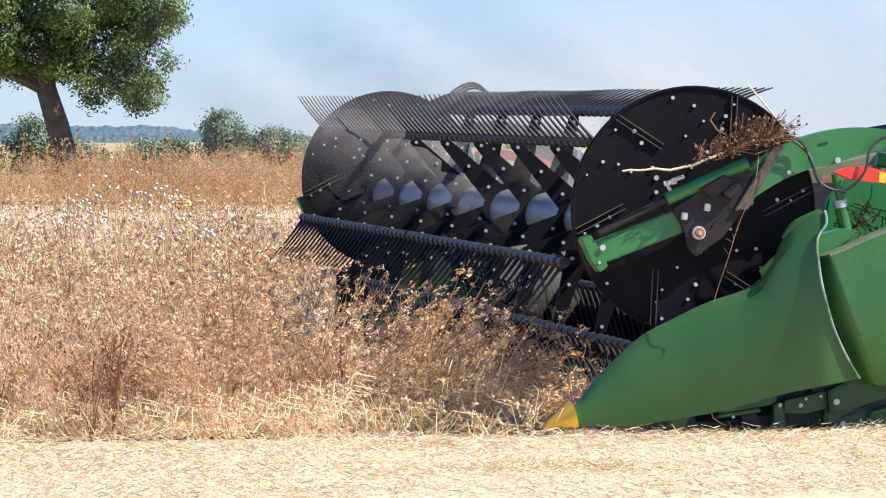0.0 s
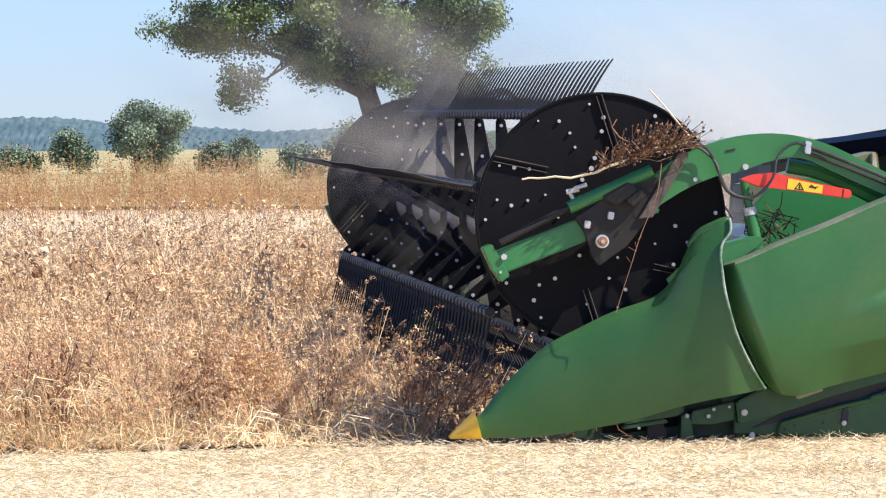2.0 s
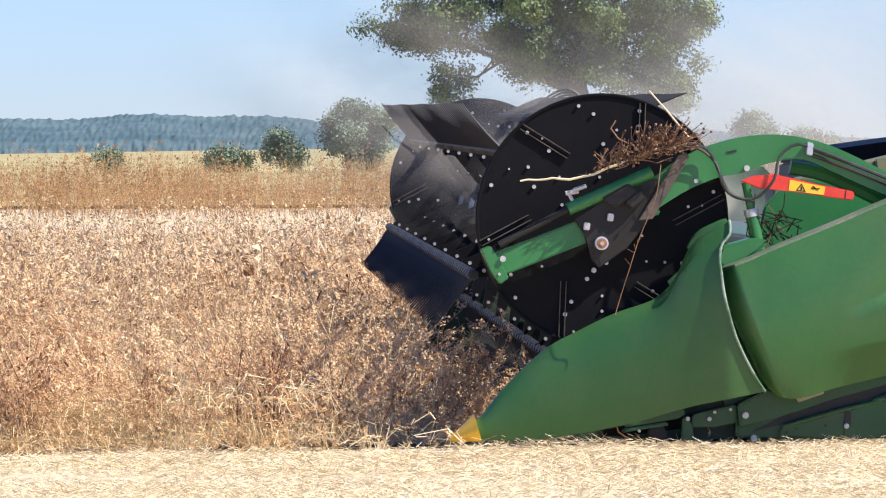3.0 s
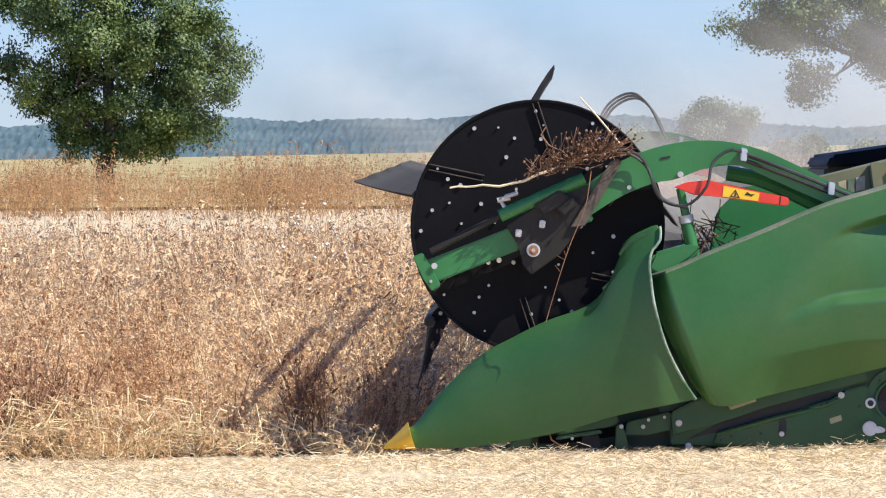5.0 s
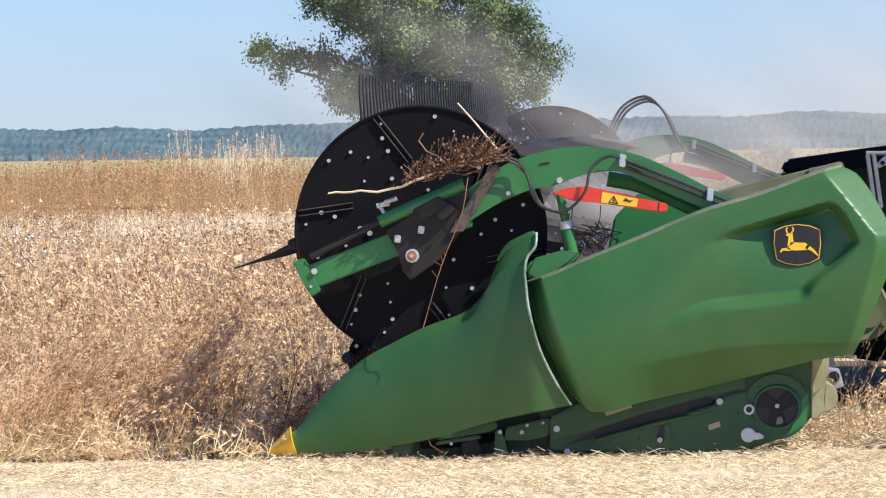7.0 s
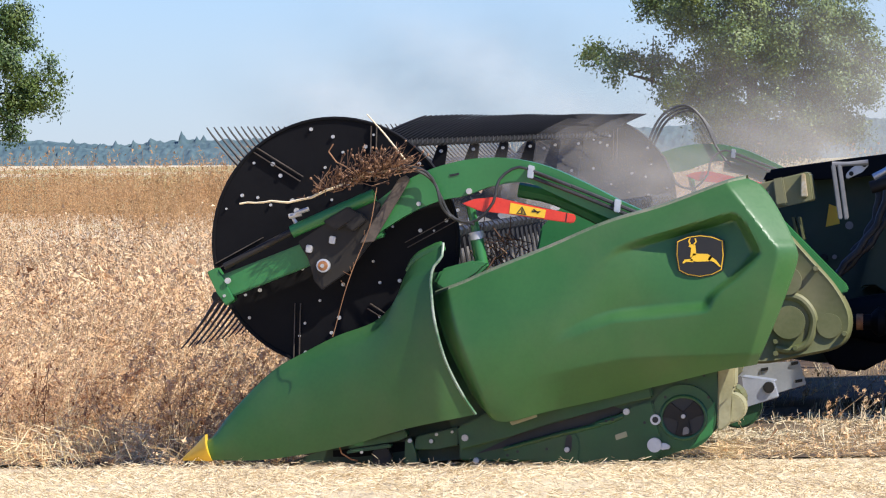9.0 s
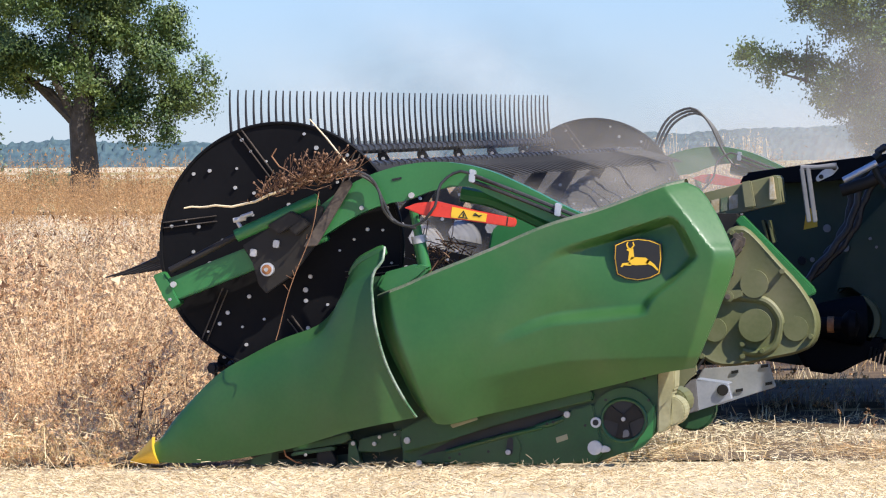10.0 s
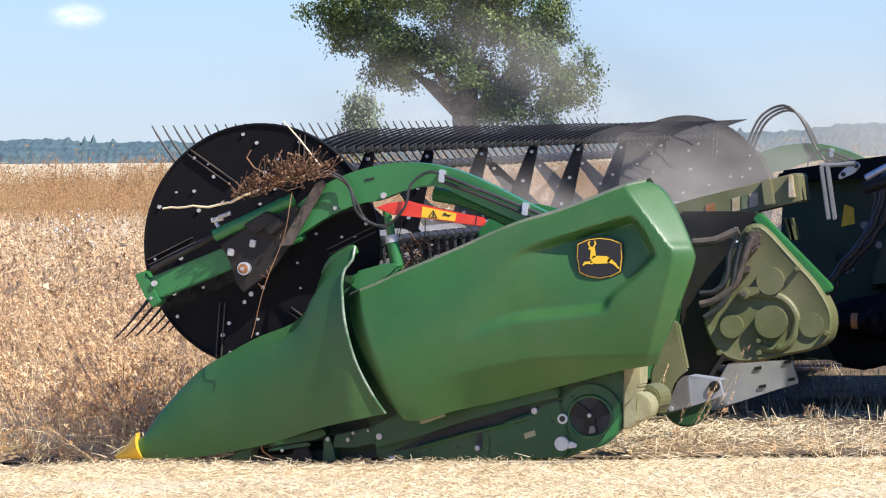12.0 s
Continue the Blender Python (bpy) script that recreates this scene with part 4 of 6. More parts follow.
# ---- the combine header ----
header = tagged(empty("combine_header"), "dusty green combine header with a black tined pickup reel", "combine header")
SHAFT_A, SHAFT_B = Vector((0.0, 0.10, 0.81)), Vector((0.14, 8.75, 0.89))
CAM_A, CAM_B = Vector((0.02, 0.13, 0.90)), Vector((0.16, 8.72, 0.98))
ALONG = (SHAFT_B - SHAFT_A).normalized()
REEL_LEN = (SHAFT_B - SHAFT_A).length
ALIGN = Vector((0, 1, 0)).rotation_difference(ALONG).to_matrix().to_4x4()
BAT_R, BATS = 0.50, 6


def roll(v, drop):
    """A shell's bow from its upper to its lower border: rolled in above, nearly flat below."""
    v = min(max(v, 0.0), 1.0)
    return math.sin(math.pi * v) ** 0.6 if v < 0.5 else 1 - drop * (2 * v - 1) ** 2


def nose_depth(x, z, u, v):
    k = min(max((x + 0.52) / 1.0, 0.0), 1.0)
    return 0.06 - 0.15 * k - 0.08 * k ** 3 - (0.03 + 0.05 * k) * roll(v, 0.35)


def ease(v, a, b):
    """A smooth step from 0 at a to 1 at b."""
    k = float(ramp01(v, a, b))
    return k * k * (3 - 2 * k)


def along(v, pts):
    return float(np.interp(v, [p[0] for p in pts], [p[1] for p in pts]))


RECESS_TOP = [(0.90, 0.808), (1.143, 0.878), (1.637, 1.021), (1.9, 1.097)]
RECESS_BACK = [(0.60, 1.55), (0.694, 1.562), (0.778, 1.658), (0.851, 1.726), (0.882, 1.735), (0.977, 1.683), (1.03, 1.63)]
LEDGE_TOP = [(0.85, 0.52), (0.984, 0.578), (1.097, 0.629), (1.187, 0.652), (1.367, 0.674), (1.558, 0.69), (1.9, 0.70)]
LEDGE_FOOT = [(0.85, 0.46), (1.055, 0.555), (1.168, 0.596), (1.37, 0.614), (1.55, 0.637), (1.9, 0.65)]
LOW_CREASE = [(0.75, 0.36), (1.055, 0.423), (1.213, 0.453), (1.37, 0.462), (1.661, 0.472), (1.9, 0.48)]
BEVEL = [(0.40, 1.675), (0.525, 1.722), (0.723, 1.780), (0.871, 1.812), (0.93, 1.775), (1.021, 1.704), (1.109, 1.632), (1.18, 1.575)]


BEVEL = [(p[0], p[1]) for p in smooth_line(BEVEL, 60)]
RECESS_BACK = [(p[0], p[1]) for p in smooth_line(RECESS_BACK, 40)]


def side_depth(x, z, u, v):
    """The rear shield: bowed, with a creased recess round its badge, a ledge below it and a bevelled back."""
    y = -0.14 - 0.04 * u - 0.12 * roll(0.06 + 0.9 * v, 0.45) + 0.07 * (1 - ease(u, 0.0, 0.055))
    roof, top, foot = along(x, RECESS_TOP), along(x, LEDGE_TOP), along(x, LEDGE_FOOT)
    w = min(max((z - top) / max(roof - top, 0.05), 0.0), 1.0)
    sunk = (1 - w) * 0.050 * ease(x, 0.90, 1.30) + w * 0.088 * ease(x, 1.10, 1.50)
    sunk *= ease(roof - z, -0.012, 0.028 + 0.16 * ease(1.20 - x, 0, 0.25)) * ease(z, foot, top) * ease(along(z, RECESS_BACK) - x, -0.005, 0.045)
    y += sunk
    low = along(x, LOW_CREASE) - z
    y += 0.80 * max(0.0, low + 0.010) ** 2 / (abs(low) + 0.03) * ease(x, 0.75, 1.25)
    back = x - along(z, BEVEL)
    y += 0.95 * max(0.0, back + 0.012) ** 2 / (abs(back) + 0.02)
    return y


SHIELD_TOP = [(0.448, 0.700), (0.563, 0.742), (0.678, 0.792), (0.906, 0.884), (1.132, 0.980), (1.358, 1.048), (1.583, 1.132), (1.672, 1.156)]
SHIELD_BACK = [(1.672, 1.156), (1.730, 1.125), (1.800, 1.025), (1.860, 0.905), (1.872, 0.842), (1.816, 0.676), (1.752, 0.521), (1.712, 0.434)]


SEAM = [(0.490, 0.902), (0.488, 0.850), (0.455, 0.806), (0.447, 0.751), (0.451, 0.707), (0.466, 0.597), (0.510, 0.443), (0.576, 0.310), (0.625, 0.236)]


def build_shields():
    bm = bmesh.new()
    skin(bm, [(-0.52, 0.10), (-0.466, 0.125), (-0.384, 0.229), (-0.222, 0.387), (-0.084, 0.467), (0.054, 0.535), (0.203, 0.591), (0.284, 0.67), (0.334, 0.782), (0.387, 0.845), (0.490, 0.902)],
         [(-0.50, 0.035), (-0.247, 0.040), (0.076, 0.097), (0.351, 0.177), (0.625, 0.236)],
         [(-0.52, 0.10), (-0.52, 0.07), (-0.50, 0.035)],
         SEAM, nose_depth, 46, 26, 0.02)
    nose = part("nose_shield", bm, M_PANEL, header, "dusty green moulded divider nose")
    # rolled rim along the seam
    bm = bmesh.new()
    rim = smooth_line(SEAM, 30)
    tube(bm, [(x, nose_depth(x, z, 1, k / 29) - 0.006, z) for k, (x, z) in enumerate(rim)], 0.0055, 8)
    part("rim", bm, M_RIM, nose, "pale worn rim with edge highlight painted in")
    bm = bmesh.new()
    cap = smooth_line([(0.34, 0.79), (0.387, 0.842), (0.486, 0.892)], 10)
    tube(bm, [(x, nose_depth(x, z, 1, 0) + 0.018, z) for x, z in cap], [0.012, 0.016, 0.02, 0.022, 0.024, 0.024, 0.024, 0.024, 0.024, 0.02], 8)
    part("fin_cap", bm, M_PANEL, nose)
    # dark sheet added for the seam's shade, and the pocket behind the fin
    bm = bmesh.new()
    prism(bm, [(0.27, 0.66), (0.40, 0.78), (0.60, 0.80), (0.85, 0.24), (0.50, 0.17)], 0.02, 0.03)
    part("seam_shade", bm, M_DEEP, header)
    bm = bmesh.new()
    prism(bm, [(0.44, 0.74), (0.47, 0.80), (0.60, 0.835), (0.66, 0.82), (0.62, 0.78), (0.50, 0.70)], -0.10, 0.02, 0.012)
    part("fin_pocket", bm, M_GREEN, nose)
    # yellow skid point
    bm = bmesh.new()
    skin(bm, [(-0.585, 0.042), (-0.54, 0.085), (-0.492, 0.135)], [(-0.585, 0.03), (-0.53, 0.03), (-0.462, 0.03)], [(-0.585, 0.042), (-0.587, 0.036), (-0.585, 0.03)],
         [(-0.492, 0.135), (-0.478, 0.08), (-0.462, 0.03)], lambda x, z, u, v: 0.05 - 0.045 * math.sin(math.pi * v) * u - 0.02 * u, 10, 8, 0.06)
    part("divider_point", bm, M_YELLOW, header, "worn yellow divider point")
    bm = bmesh.new()
    skin(bm, SHIELD_TOP,
         [(0.655, 0.240), (0.69, 0.214), (0.764, 0.210), (0.901, 0.247), (1.128, 0.297), (1.354, 0.354), (1.579, 0.411), (1.712, 0.434)],
         [(0.448, 0.700), (0.467, 0.621), (0.504, 0.512), (0.559, 0.398), (0.614, 0.292), (0.655, 0.240)],
         SHIELD_BACK, side_depth, 170, 110, 0.02)
    shield = part("side_shield", bm, M_PANEL, header, "dusty green moulded side shield with creased recess")
    # rounded back edge and top return of the shield
    bm = bmesh.new()
    top = smooth_line(SHIELD_TOP, 40)
    rows = []
    for k, (x, z) in enumerate(top):
        y = side_depth(x, z, k / 39, 0.0)
        rows.append([bm.verts.new((x + dx, y + dy, z + dz)) for dx, dy, dz in ((0, -0.002, -0.004), (0, 0.006, 0.008), (0, 0.03, 0.014), (0, 0.10, 0.014), (0, 0.20, -0.02), (0, 0.21, -0.05))])
    for a, b in zip(rows, rows[1:]):
        for k in range(5):
            bm.faces.new((a[k], a[k + 1], b[k + 1], b[k]))
    part("top_edge", bm, M_TOPDUST, shield, "dust-caked upper edge")
    bm = bmesh.new()
    right = smooth_line(SHIELD_BACK, 30)
    rows = []
    for k, (x, z) in enumerate(right):
        y = side_depth(x, z, 1.0, k / 29)
        rows.append([bm.verts.new((x + dx, y + dy, z)) for dx, dy in ((-0.004, -0.002), (0.006, 0.008), (0.005, 0.03), (-0.006, 0.10))])
    for a, b in zip(rows, rows[1:]):
        for k in range(3):
            bm.faces.new((a[k], a[k + 1], b[k + 1], b[k]))
    part("back_edge", bm, M_PANEL, shield)
    # badge: black shield, yellow rim, plain yellow figure
    out = [(1.408, 0.915), (1.45, 0.933), (1.50, 0.940), (1.55, 0.934), (1.592, 0.918), (1.596, 0.86), (1.588, 0.80), (1.55, 0.781), (1.50, 0.772), (1.45, 0.780), (1.415, 0.797), (1.405, 0.86)]
    cx, cz = 1.50, 0.857
    y0 = min(side_depth(x, z, 0.8, 0.35) for x, z in out) - 0.006
    for name, k, dy, m in (("badge", 1.0, 0, M_INK_GAP), ("badge_rim", 0.955, 0.0015, M_DECALY), ("badge_field", 0.915, 0.003, M_INK_GAP)):
        bm = bmesh.new()
        prism(bm, [(cx + (x - cx) * k, cz + (z - cz) * k) for x, z in out], y0 - dy, y0 + 0.02)
        part(name, bm, m, shield, "black and yellow shield badge" if name == "badge" else "")
    bm = bmesh.new()
    for stroke in ([(1.462, 0.838), (1.475, 0.866), (1.53, 0.864), (1.548, 0.852), (1.535, 0.836), (1.49, 0.834)], [(1.462, 0.85), (1.466, 0.888), (1.455, 0.893), (1.462, 0.902), (1.482, 0.900), (1.486, 0.862)],
                   [(1.54, 0.858), (1.565, 0.838), (1.582, 0.815), (1.576, 0.814), (1.556, 0.832), (1.53, 0.842)], [(1.47, 0.845), (1.44, 0.842), (1.432, 0.828), (1.438, 0.827), (1.446, 0.834), (1.475, 0.832)],
                   [(1.478, 0.898), (1.488, 0.912), (1.484, 0.925), (1.479, 0.924), (1.482, 0.912), (1.472, 0.90)], [(1.466, 0.90), (1.460, 0.914), (1.464, 0.924), (1.459, 0.924), (1.454, 0.913), (1.460, 0.899)]):
        prism(bm, stroke, y0 - 0.0045, y0)
    part("badge_figure", bm, M_DECALY, shield, smooth=False)


def build_base():
    """The low steel end frame under the shields."""
    bm = bmesh.new()
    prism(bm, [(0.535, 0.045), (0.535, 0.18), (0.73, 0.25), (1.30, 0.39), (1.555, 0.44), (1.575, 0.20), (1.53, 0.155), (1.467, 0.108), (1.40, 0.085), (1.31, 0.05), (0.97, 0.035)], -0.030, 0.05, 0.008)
    base = part("end_frame", bm, M_BASE_SHADE, header, "green pressed steel end frame, darkened as shade")
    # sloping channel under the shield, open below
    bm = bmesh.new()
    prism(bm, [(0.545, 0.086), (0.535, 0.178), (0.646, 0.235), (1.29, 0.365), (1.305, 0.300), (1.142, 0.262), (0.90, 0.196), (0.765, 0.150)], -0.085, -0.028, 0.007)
    part("beam", bm, M_BASE_SHADE, base)
    # flat black strip paints the shadow line below the beam
    bm = bmesh.new()
    prism(bm, [(0.60, 0.070), (0.765, 0.150), (1.142, 0.264), (1.185, 0.248), (1.15, 0.225), (0.95, 0.160), (0.72, 0.098)], -0.036, -0.029)
    part("gap", bm, M_INK_GAP, base, "black strip painted as the shadow gap under the beam")
    # pressed lower plate with a folded upper lip
    bm = bmesh.new()
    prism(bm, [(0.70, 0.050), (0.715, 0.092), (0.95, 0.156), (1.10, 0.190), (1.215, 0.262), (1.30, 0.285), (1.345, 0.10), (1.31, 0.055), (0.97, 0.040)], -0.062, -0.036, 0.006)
    guard = part("guard", bm, M_BASE_SHADE, base)
    bm = bmesh.new()
    tube(bm, [(0.715, -0.062, 0.092), (0.82, -0.064, 0.121), (0.95, -0.064, 0.157), (1.10, -0.064, 0.191)], [0.008, 0.009, 0.010, 0.008], 8)
    part("lip", bm, M_BASE_SHADE, guard)
    bm = bmesh.new()
    prism(bm, [(0.955, 0.042), (0.962, 0.150), (1.00, 0.158), (1.018, 0.128), (1.010, 0.042)], -0.069, -0.058, 0.005)
    part("slot_frame", bm, M_BASE_SHADE, guard)
    bm = bmesh.new()
    prism(bm, [(0.955, 0.090), (0.960, 0.080), (0.976, 0.080), (0.983, 0.090), (0.986, 0.140), (0.980, 0.150), (0.968, 0.150), (0.962, 0.140)], -0.0705, -0.060)
    part("slot", bm, M_INK_GAP, guard)
    # long dimple beside the beam's end, and the round gusset round the drive opening
    bm = bmesh.new()
    tube(bm, [(1.075, -0.060, 0.192), (1.13, -0.062, 0.207), (1.185, -0.060, 0.226)], [0.010, 0.015, 0.010], 8)
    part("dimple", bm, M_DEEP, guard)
    bm = bmesh.new()
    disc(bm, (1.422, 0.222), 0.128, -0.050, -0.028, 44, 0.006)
    part("gusset", bm, M_BASE_SHADE, base)
    bm = bmesh.new()
    tube(bm, [(1.422 + 0.088 * math.cos(a), -0.052, 0.221 + 0.082 * math.sin(a)) for a in np.linspace(0, 2 * math.pi, 45)], 0.008, 8, caps=False)
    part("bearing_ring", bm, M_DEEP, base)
    bm = bmesh.new()
    prism(bm, [(1.422 + 0.084 * math.cos(a), 0.221 + 0.078 * math.sin(a)) for a in np.linspace(0, 2 * math.pi, 40, endpoint=False)], -0.054, -0.045)
    part("opening", bm, M_INK_GAP, base, "black round opening")
    for k in range(3):
        a = math.radians(35 + 118 * k)
        c, q = math.cos(a), math.sin(a)
        bm = bmesh.new()
        prism(bm, [(1.422 + (r * c - w * q) * 1.0, 0.221 + (r * q + w * c) * 0.93) for r, w in ((0.0, -0.020), (0.05, -0.024), (0.074, -0.036), (0.078, 0.0), (0.074, 0.036), (0.05, 0.024), (0.0, 0.020))], -0.060 - 0.0006 * k, -0.052, 0.003)
        part("spider_arm", bm, M_STEEL, base)
    bm = bmesh.new()
    prism(bm, [(1.418, 0.152), (1.422, 0.182), (1.438, 0.186), (1.446, 0.172), (1.444, 0.158)], -0.066, -0.056, 0.003)
    part("key_block", bm, M_DRUM, base, "bright worn steel block")
    bm = bmesh.new()
    disc(bm, (0, 0), 0.014, -0.014, 0.002, 10, 0.003)
    bolt = part("bolt", bm, M_BOLT, base)
    bolt.matrix_basis = pose(0.565, -0.086, 0.137)
    for x, z, s, y in ((0.604, 0.045, 0.95, -0.036), (1.199, 0.243, 1.0, -0.062), (0.966, 0.093, 0.8, -0.072), (0.427, 0.121, 0.65, -0.05), (0.342, 0.122, 0.65, -0.05), (0.448, 0.148, 0.5, -0.05), (1.422, 0.226, 0.65, -0.062), (0.51, 0.158, 0.45, -0.05), (0.15, 0.075, 0.45, -0.05)):
        share(bolt, "bolt", base, pose(x, y, z) @ Matrix.Diagonal((s, 1, s, 1)))
    bm = bmesh.new()
    disc(bm, (0, 0), 0.006, -0.0015, 0.004, 8)
    hole = part("hole", bm, M_INK_GAP, base)
    hole.matrix_basis = pose(0.885, -0.062, 0.094)
    for x, z, y in ((0.77, 0.083, -0.062), (0.73, 0.068, -0.062), (1.12, 0.206, -0.076), (1.145, 0.213, -0.077), (1.27, 0.20, -0.062), (1.36, 0.10, -0.05), (1.50, 0.385, -0.030), (1.43, 0.37, -0.030), (1.35, 0.30, -0.050), (1.52, 0.30, -0.05)):
        share(hole, "hole", base, pose(x, y, z))
    bm = bmesh.new()
    prism(bm, [(1.158, 0.130), (1.203, 0.145), (1.198, 0.166), (1.153, 0.151)], -0.0645, -0.055, 0.001)
    part("plate_label", bm, M_CREAM, base, "small pale plate")
    bm = bmesh.new()
    disc(bm, (1.310, 0.113), 0.029, -0.082, -0.055, 24, 0.005)
    boss = part("boss", bm, M_ZINC, base)
    bm = bmesh.new()
    prism(bm, [(1.322, 0.118), (1.350, 0.122), (1.372, 0.110), (1.368, 0.098), (1.335, 0.093)], -0.070, -0.055, 0.003)
    part("tongue", bm, M_ZINC, boss)
    bm = bmesh.new()
    disc(bm, (1.313, 0.212), 0.021, -0.074, -0.055, 24, 0.003)
    boss = part("boss", bm, M_ZINC, base)
    bm = bmesh.new()
    disc(bm, (1.313, 0.212), 0.012, -0.0755, -0.070, 16)
    part("hole", bm, M_INK_GAP, boss)
    # bright lower corner behind the opening
    bm = bmesh.new()
    prism(bm, [(1.45, 0.100), (1.535, 0.155), (1.545, 0.285), (1.505, 0.235), (1.495, 0.165)], -0.0545, -0.045, 0.003)
    part("skirt", bm, M_GREEN, base)
    # added dark sheet that stands for the shade under the nose
    bm = bmesh.new()
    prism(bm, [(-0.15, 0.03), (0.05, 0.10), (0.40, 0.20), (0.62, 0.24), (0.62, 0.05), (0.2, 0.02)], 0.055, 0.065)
    part("under_nose_shade", bm, M_FEED_SHADE, base)
    # knife drive end, in front: flat bars, head and hanger
    for pts, y0, m in (([(0.095, 0.088), (0.10, 0.108), (0.322, 0.166), (0.335, 0.140), (0.30, 0.122)], -0.055, M_BASE_SHADE), ([(0.085, 0.068), (0.095, 0.084), (0.26, 0.110), (0.27, 0.095)], -0.050, M_DEEP), ([(0.19, 0.02), (0.19, 0.082), (0.25, 0.092), (0.27, 0.05), (0.25, 0.02)], -0.035, M_STEEL),
                       ([(0.318, 0.03), (0.322, 0.125), (0.345, 0.135), (0.362, 0.085), (0.372, 0.03)], -0.050, M_BASE_SHADE), ([(0.355, 0.085), (0.365, 0.138), (0.535, 0.178), (0.535, 0.105), (0.45, 0.088)], -0.040, M_BASE_SHADE)):
        bm = bmesh.new()
        prism(bm, pts, y0, 0.02, 0.005)
        part("knife_bracket", bm, m, base)
    bm = bmesh.new()
    tube(bm, [(0.06, -0.05, 0.10), (0.07, -0.055, 0.07), (0.11, -0.05, 0.045), (0.13, -0.03, 0.04)], 0.003, 6)
    part("wire", bm, M_RUST, base)
    bm = bmesh.new()
    prism(bm, [(0.752, 0.206), (0.858, 0.236), (0.862, 0.226), (0.762, 0.192)], -0.19, -0.18, 0.002)
    part("tag", bm, M_CREAM, base, "pale strip label")
    # hanger of the shields, at the rear, in the painted sunlit olive
    bm = bmesh.new()
    prism(bm, [(1.552, 0.170), (1.558, 0.44), (1.625, 0.45), (1.622, 0.345), (1.606, 0.325), (1.606, 0.20), (1.575, 0.172)], -0.045, 0.12, 0.006)
    part("rear_post", bm, M_CREAM, base, "dusty olive upright, painted pale as sunlit")
    bm = bmesh.new()
    disc(bm, (1.60, 0.255), 0.060, -0.02, 0.16, 28, 0.012)
    part("rear_drum", bm, M_CREAM, base)


def build_deck():
    """Cutter bar, table, auger and back wall behind the shields."""
    L = 8.75
    bm = bmesh.new()
    prism(bm, [(0.02, 0.05), (0.02, 0.075), (0.12, 0.085), (0.62, 0.16), (1.0, 0.30), (1.02, 0.28), (0.64, 0.12), (0.12, 0.05)], 0.05, L, 0)
    part("table", bm, M_BLACK, header)
    bm = bmesh.new()
    prism(bm, [(0.99, 0.28), (1.06, 0.78), (1.18, 0.84), (1.24, 0.78), (1.16, 0.25)], 0.05, L, 0.01)
    part("back_wall", bm, M_GREEN, header, "green back wall and top beam")
    bm = bmesh.new()
    tube(bm, [(0.72, 0.06, 0.45), (0.80, L, 0.50)], 0.17, 20)
    auger = part("auger", bm, M_STEEL, header)
    bm = bmesh.new()
    rows = []
    for k in range(260):
        a, y = k * 0.42, 0.1 + (L - 0.2) * k / 259
        cxx, czz = 0.72 + 0.08 * y / L, 0.45 + 0.05 * y / L
        rows.append([bm.verts.new((cxx + r * math.cos(a), y, czz + r * math.sin(a))) for r in (0.165, 0.29)])
    for a, b in zip(rows, rows[1:]):
        bm.faces.new((a[0], a[1], b[1], b[0]))
    part("flight", bm, M_STEEL, auger)
    bm = bmesh.new()
    prism(bm, [(0, 0.03), (-0.14, 0.052), (-0.14, 0.058), (0, 0.085)], -0.012, 0.012, 0)
    finger = part("knife_finger", bm, M_STEEL, header, "steel knife guard finger")
    finger.matrix_basis = pose(0.03, 0.15, 0)
    for k in range(1, 110):
        share(finger, "knife_finger", header, pose(0.03, 0.15 + 0.078 * k, 0))
    # bright trough end behind the arm
    bm = bmesh.new()
    prism(bm, [(0.72, 0.74), (0.76, 0.95), (0.86, 1.05), (1.02, 1.06), (1.25, 1.00), (1.25, 0.72)], 0.85, 0.88, 0.008)
    part("trough_end", bm, M_GREEN, header)
    # lower inner end wall, seen between the arms
    bm = bmesh.new()
    prism(bm, [(0.52, 0.20), (0.50, 0.60), (0.61, 0.70), (0.93, 0.85), (1.28, 1.02), (1.28, 0.30)], 0.03, 0.06, 0.005)
    part("end_wall", bm, M_GREEN, header)


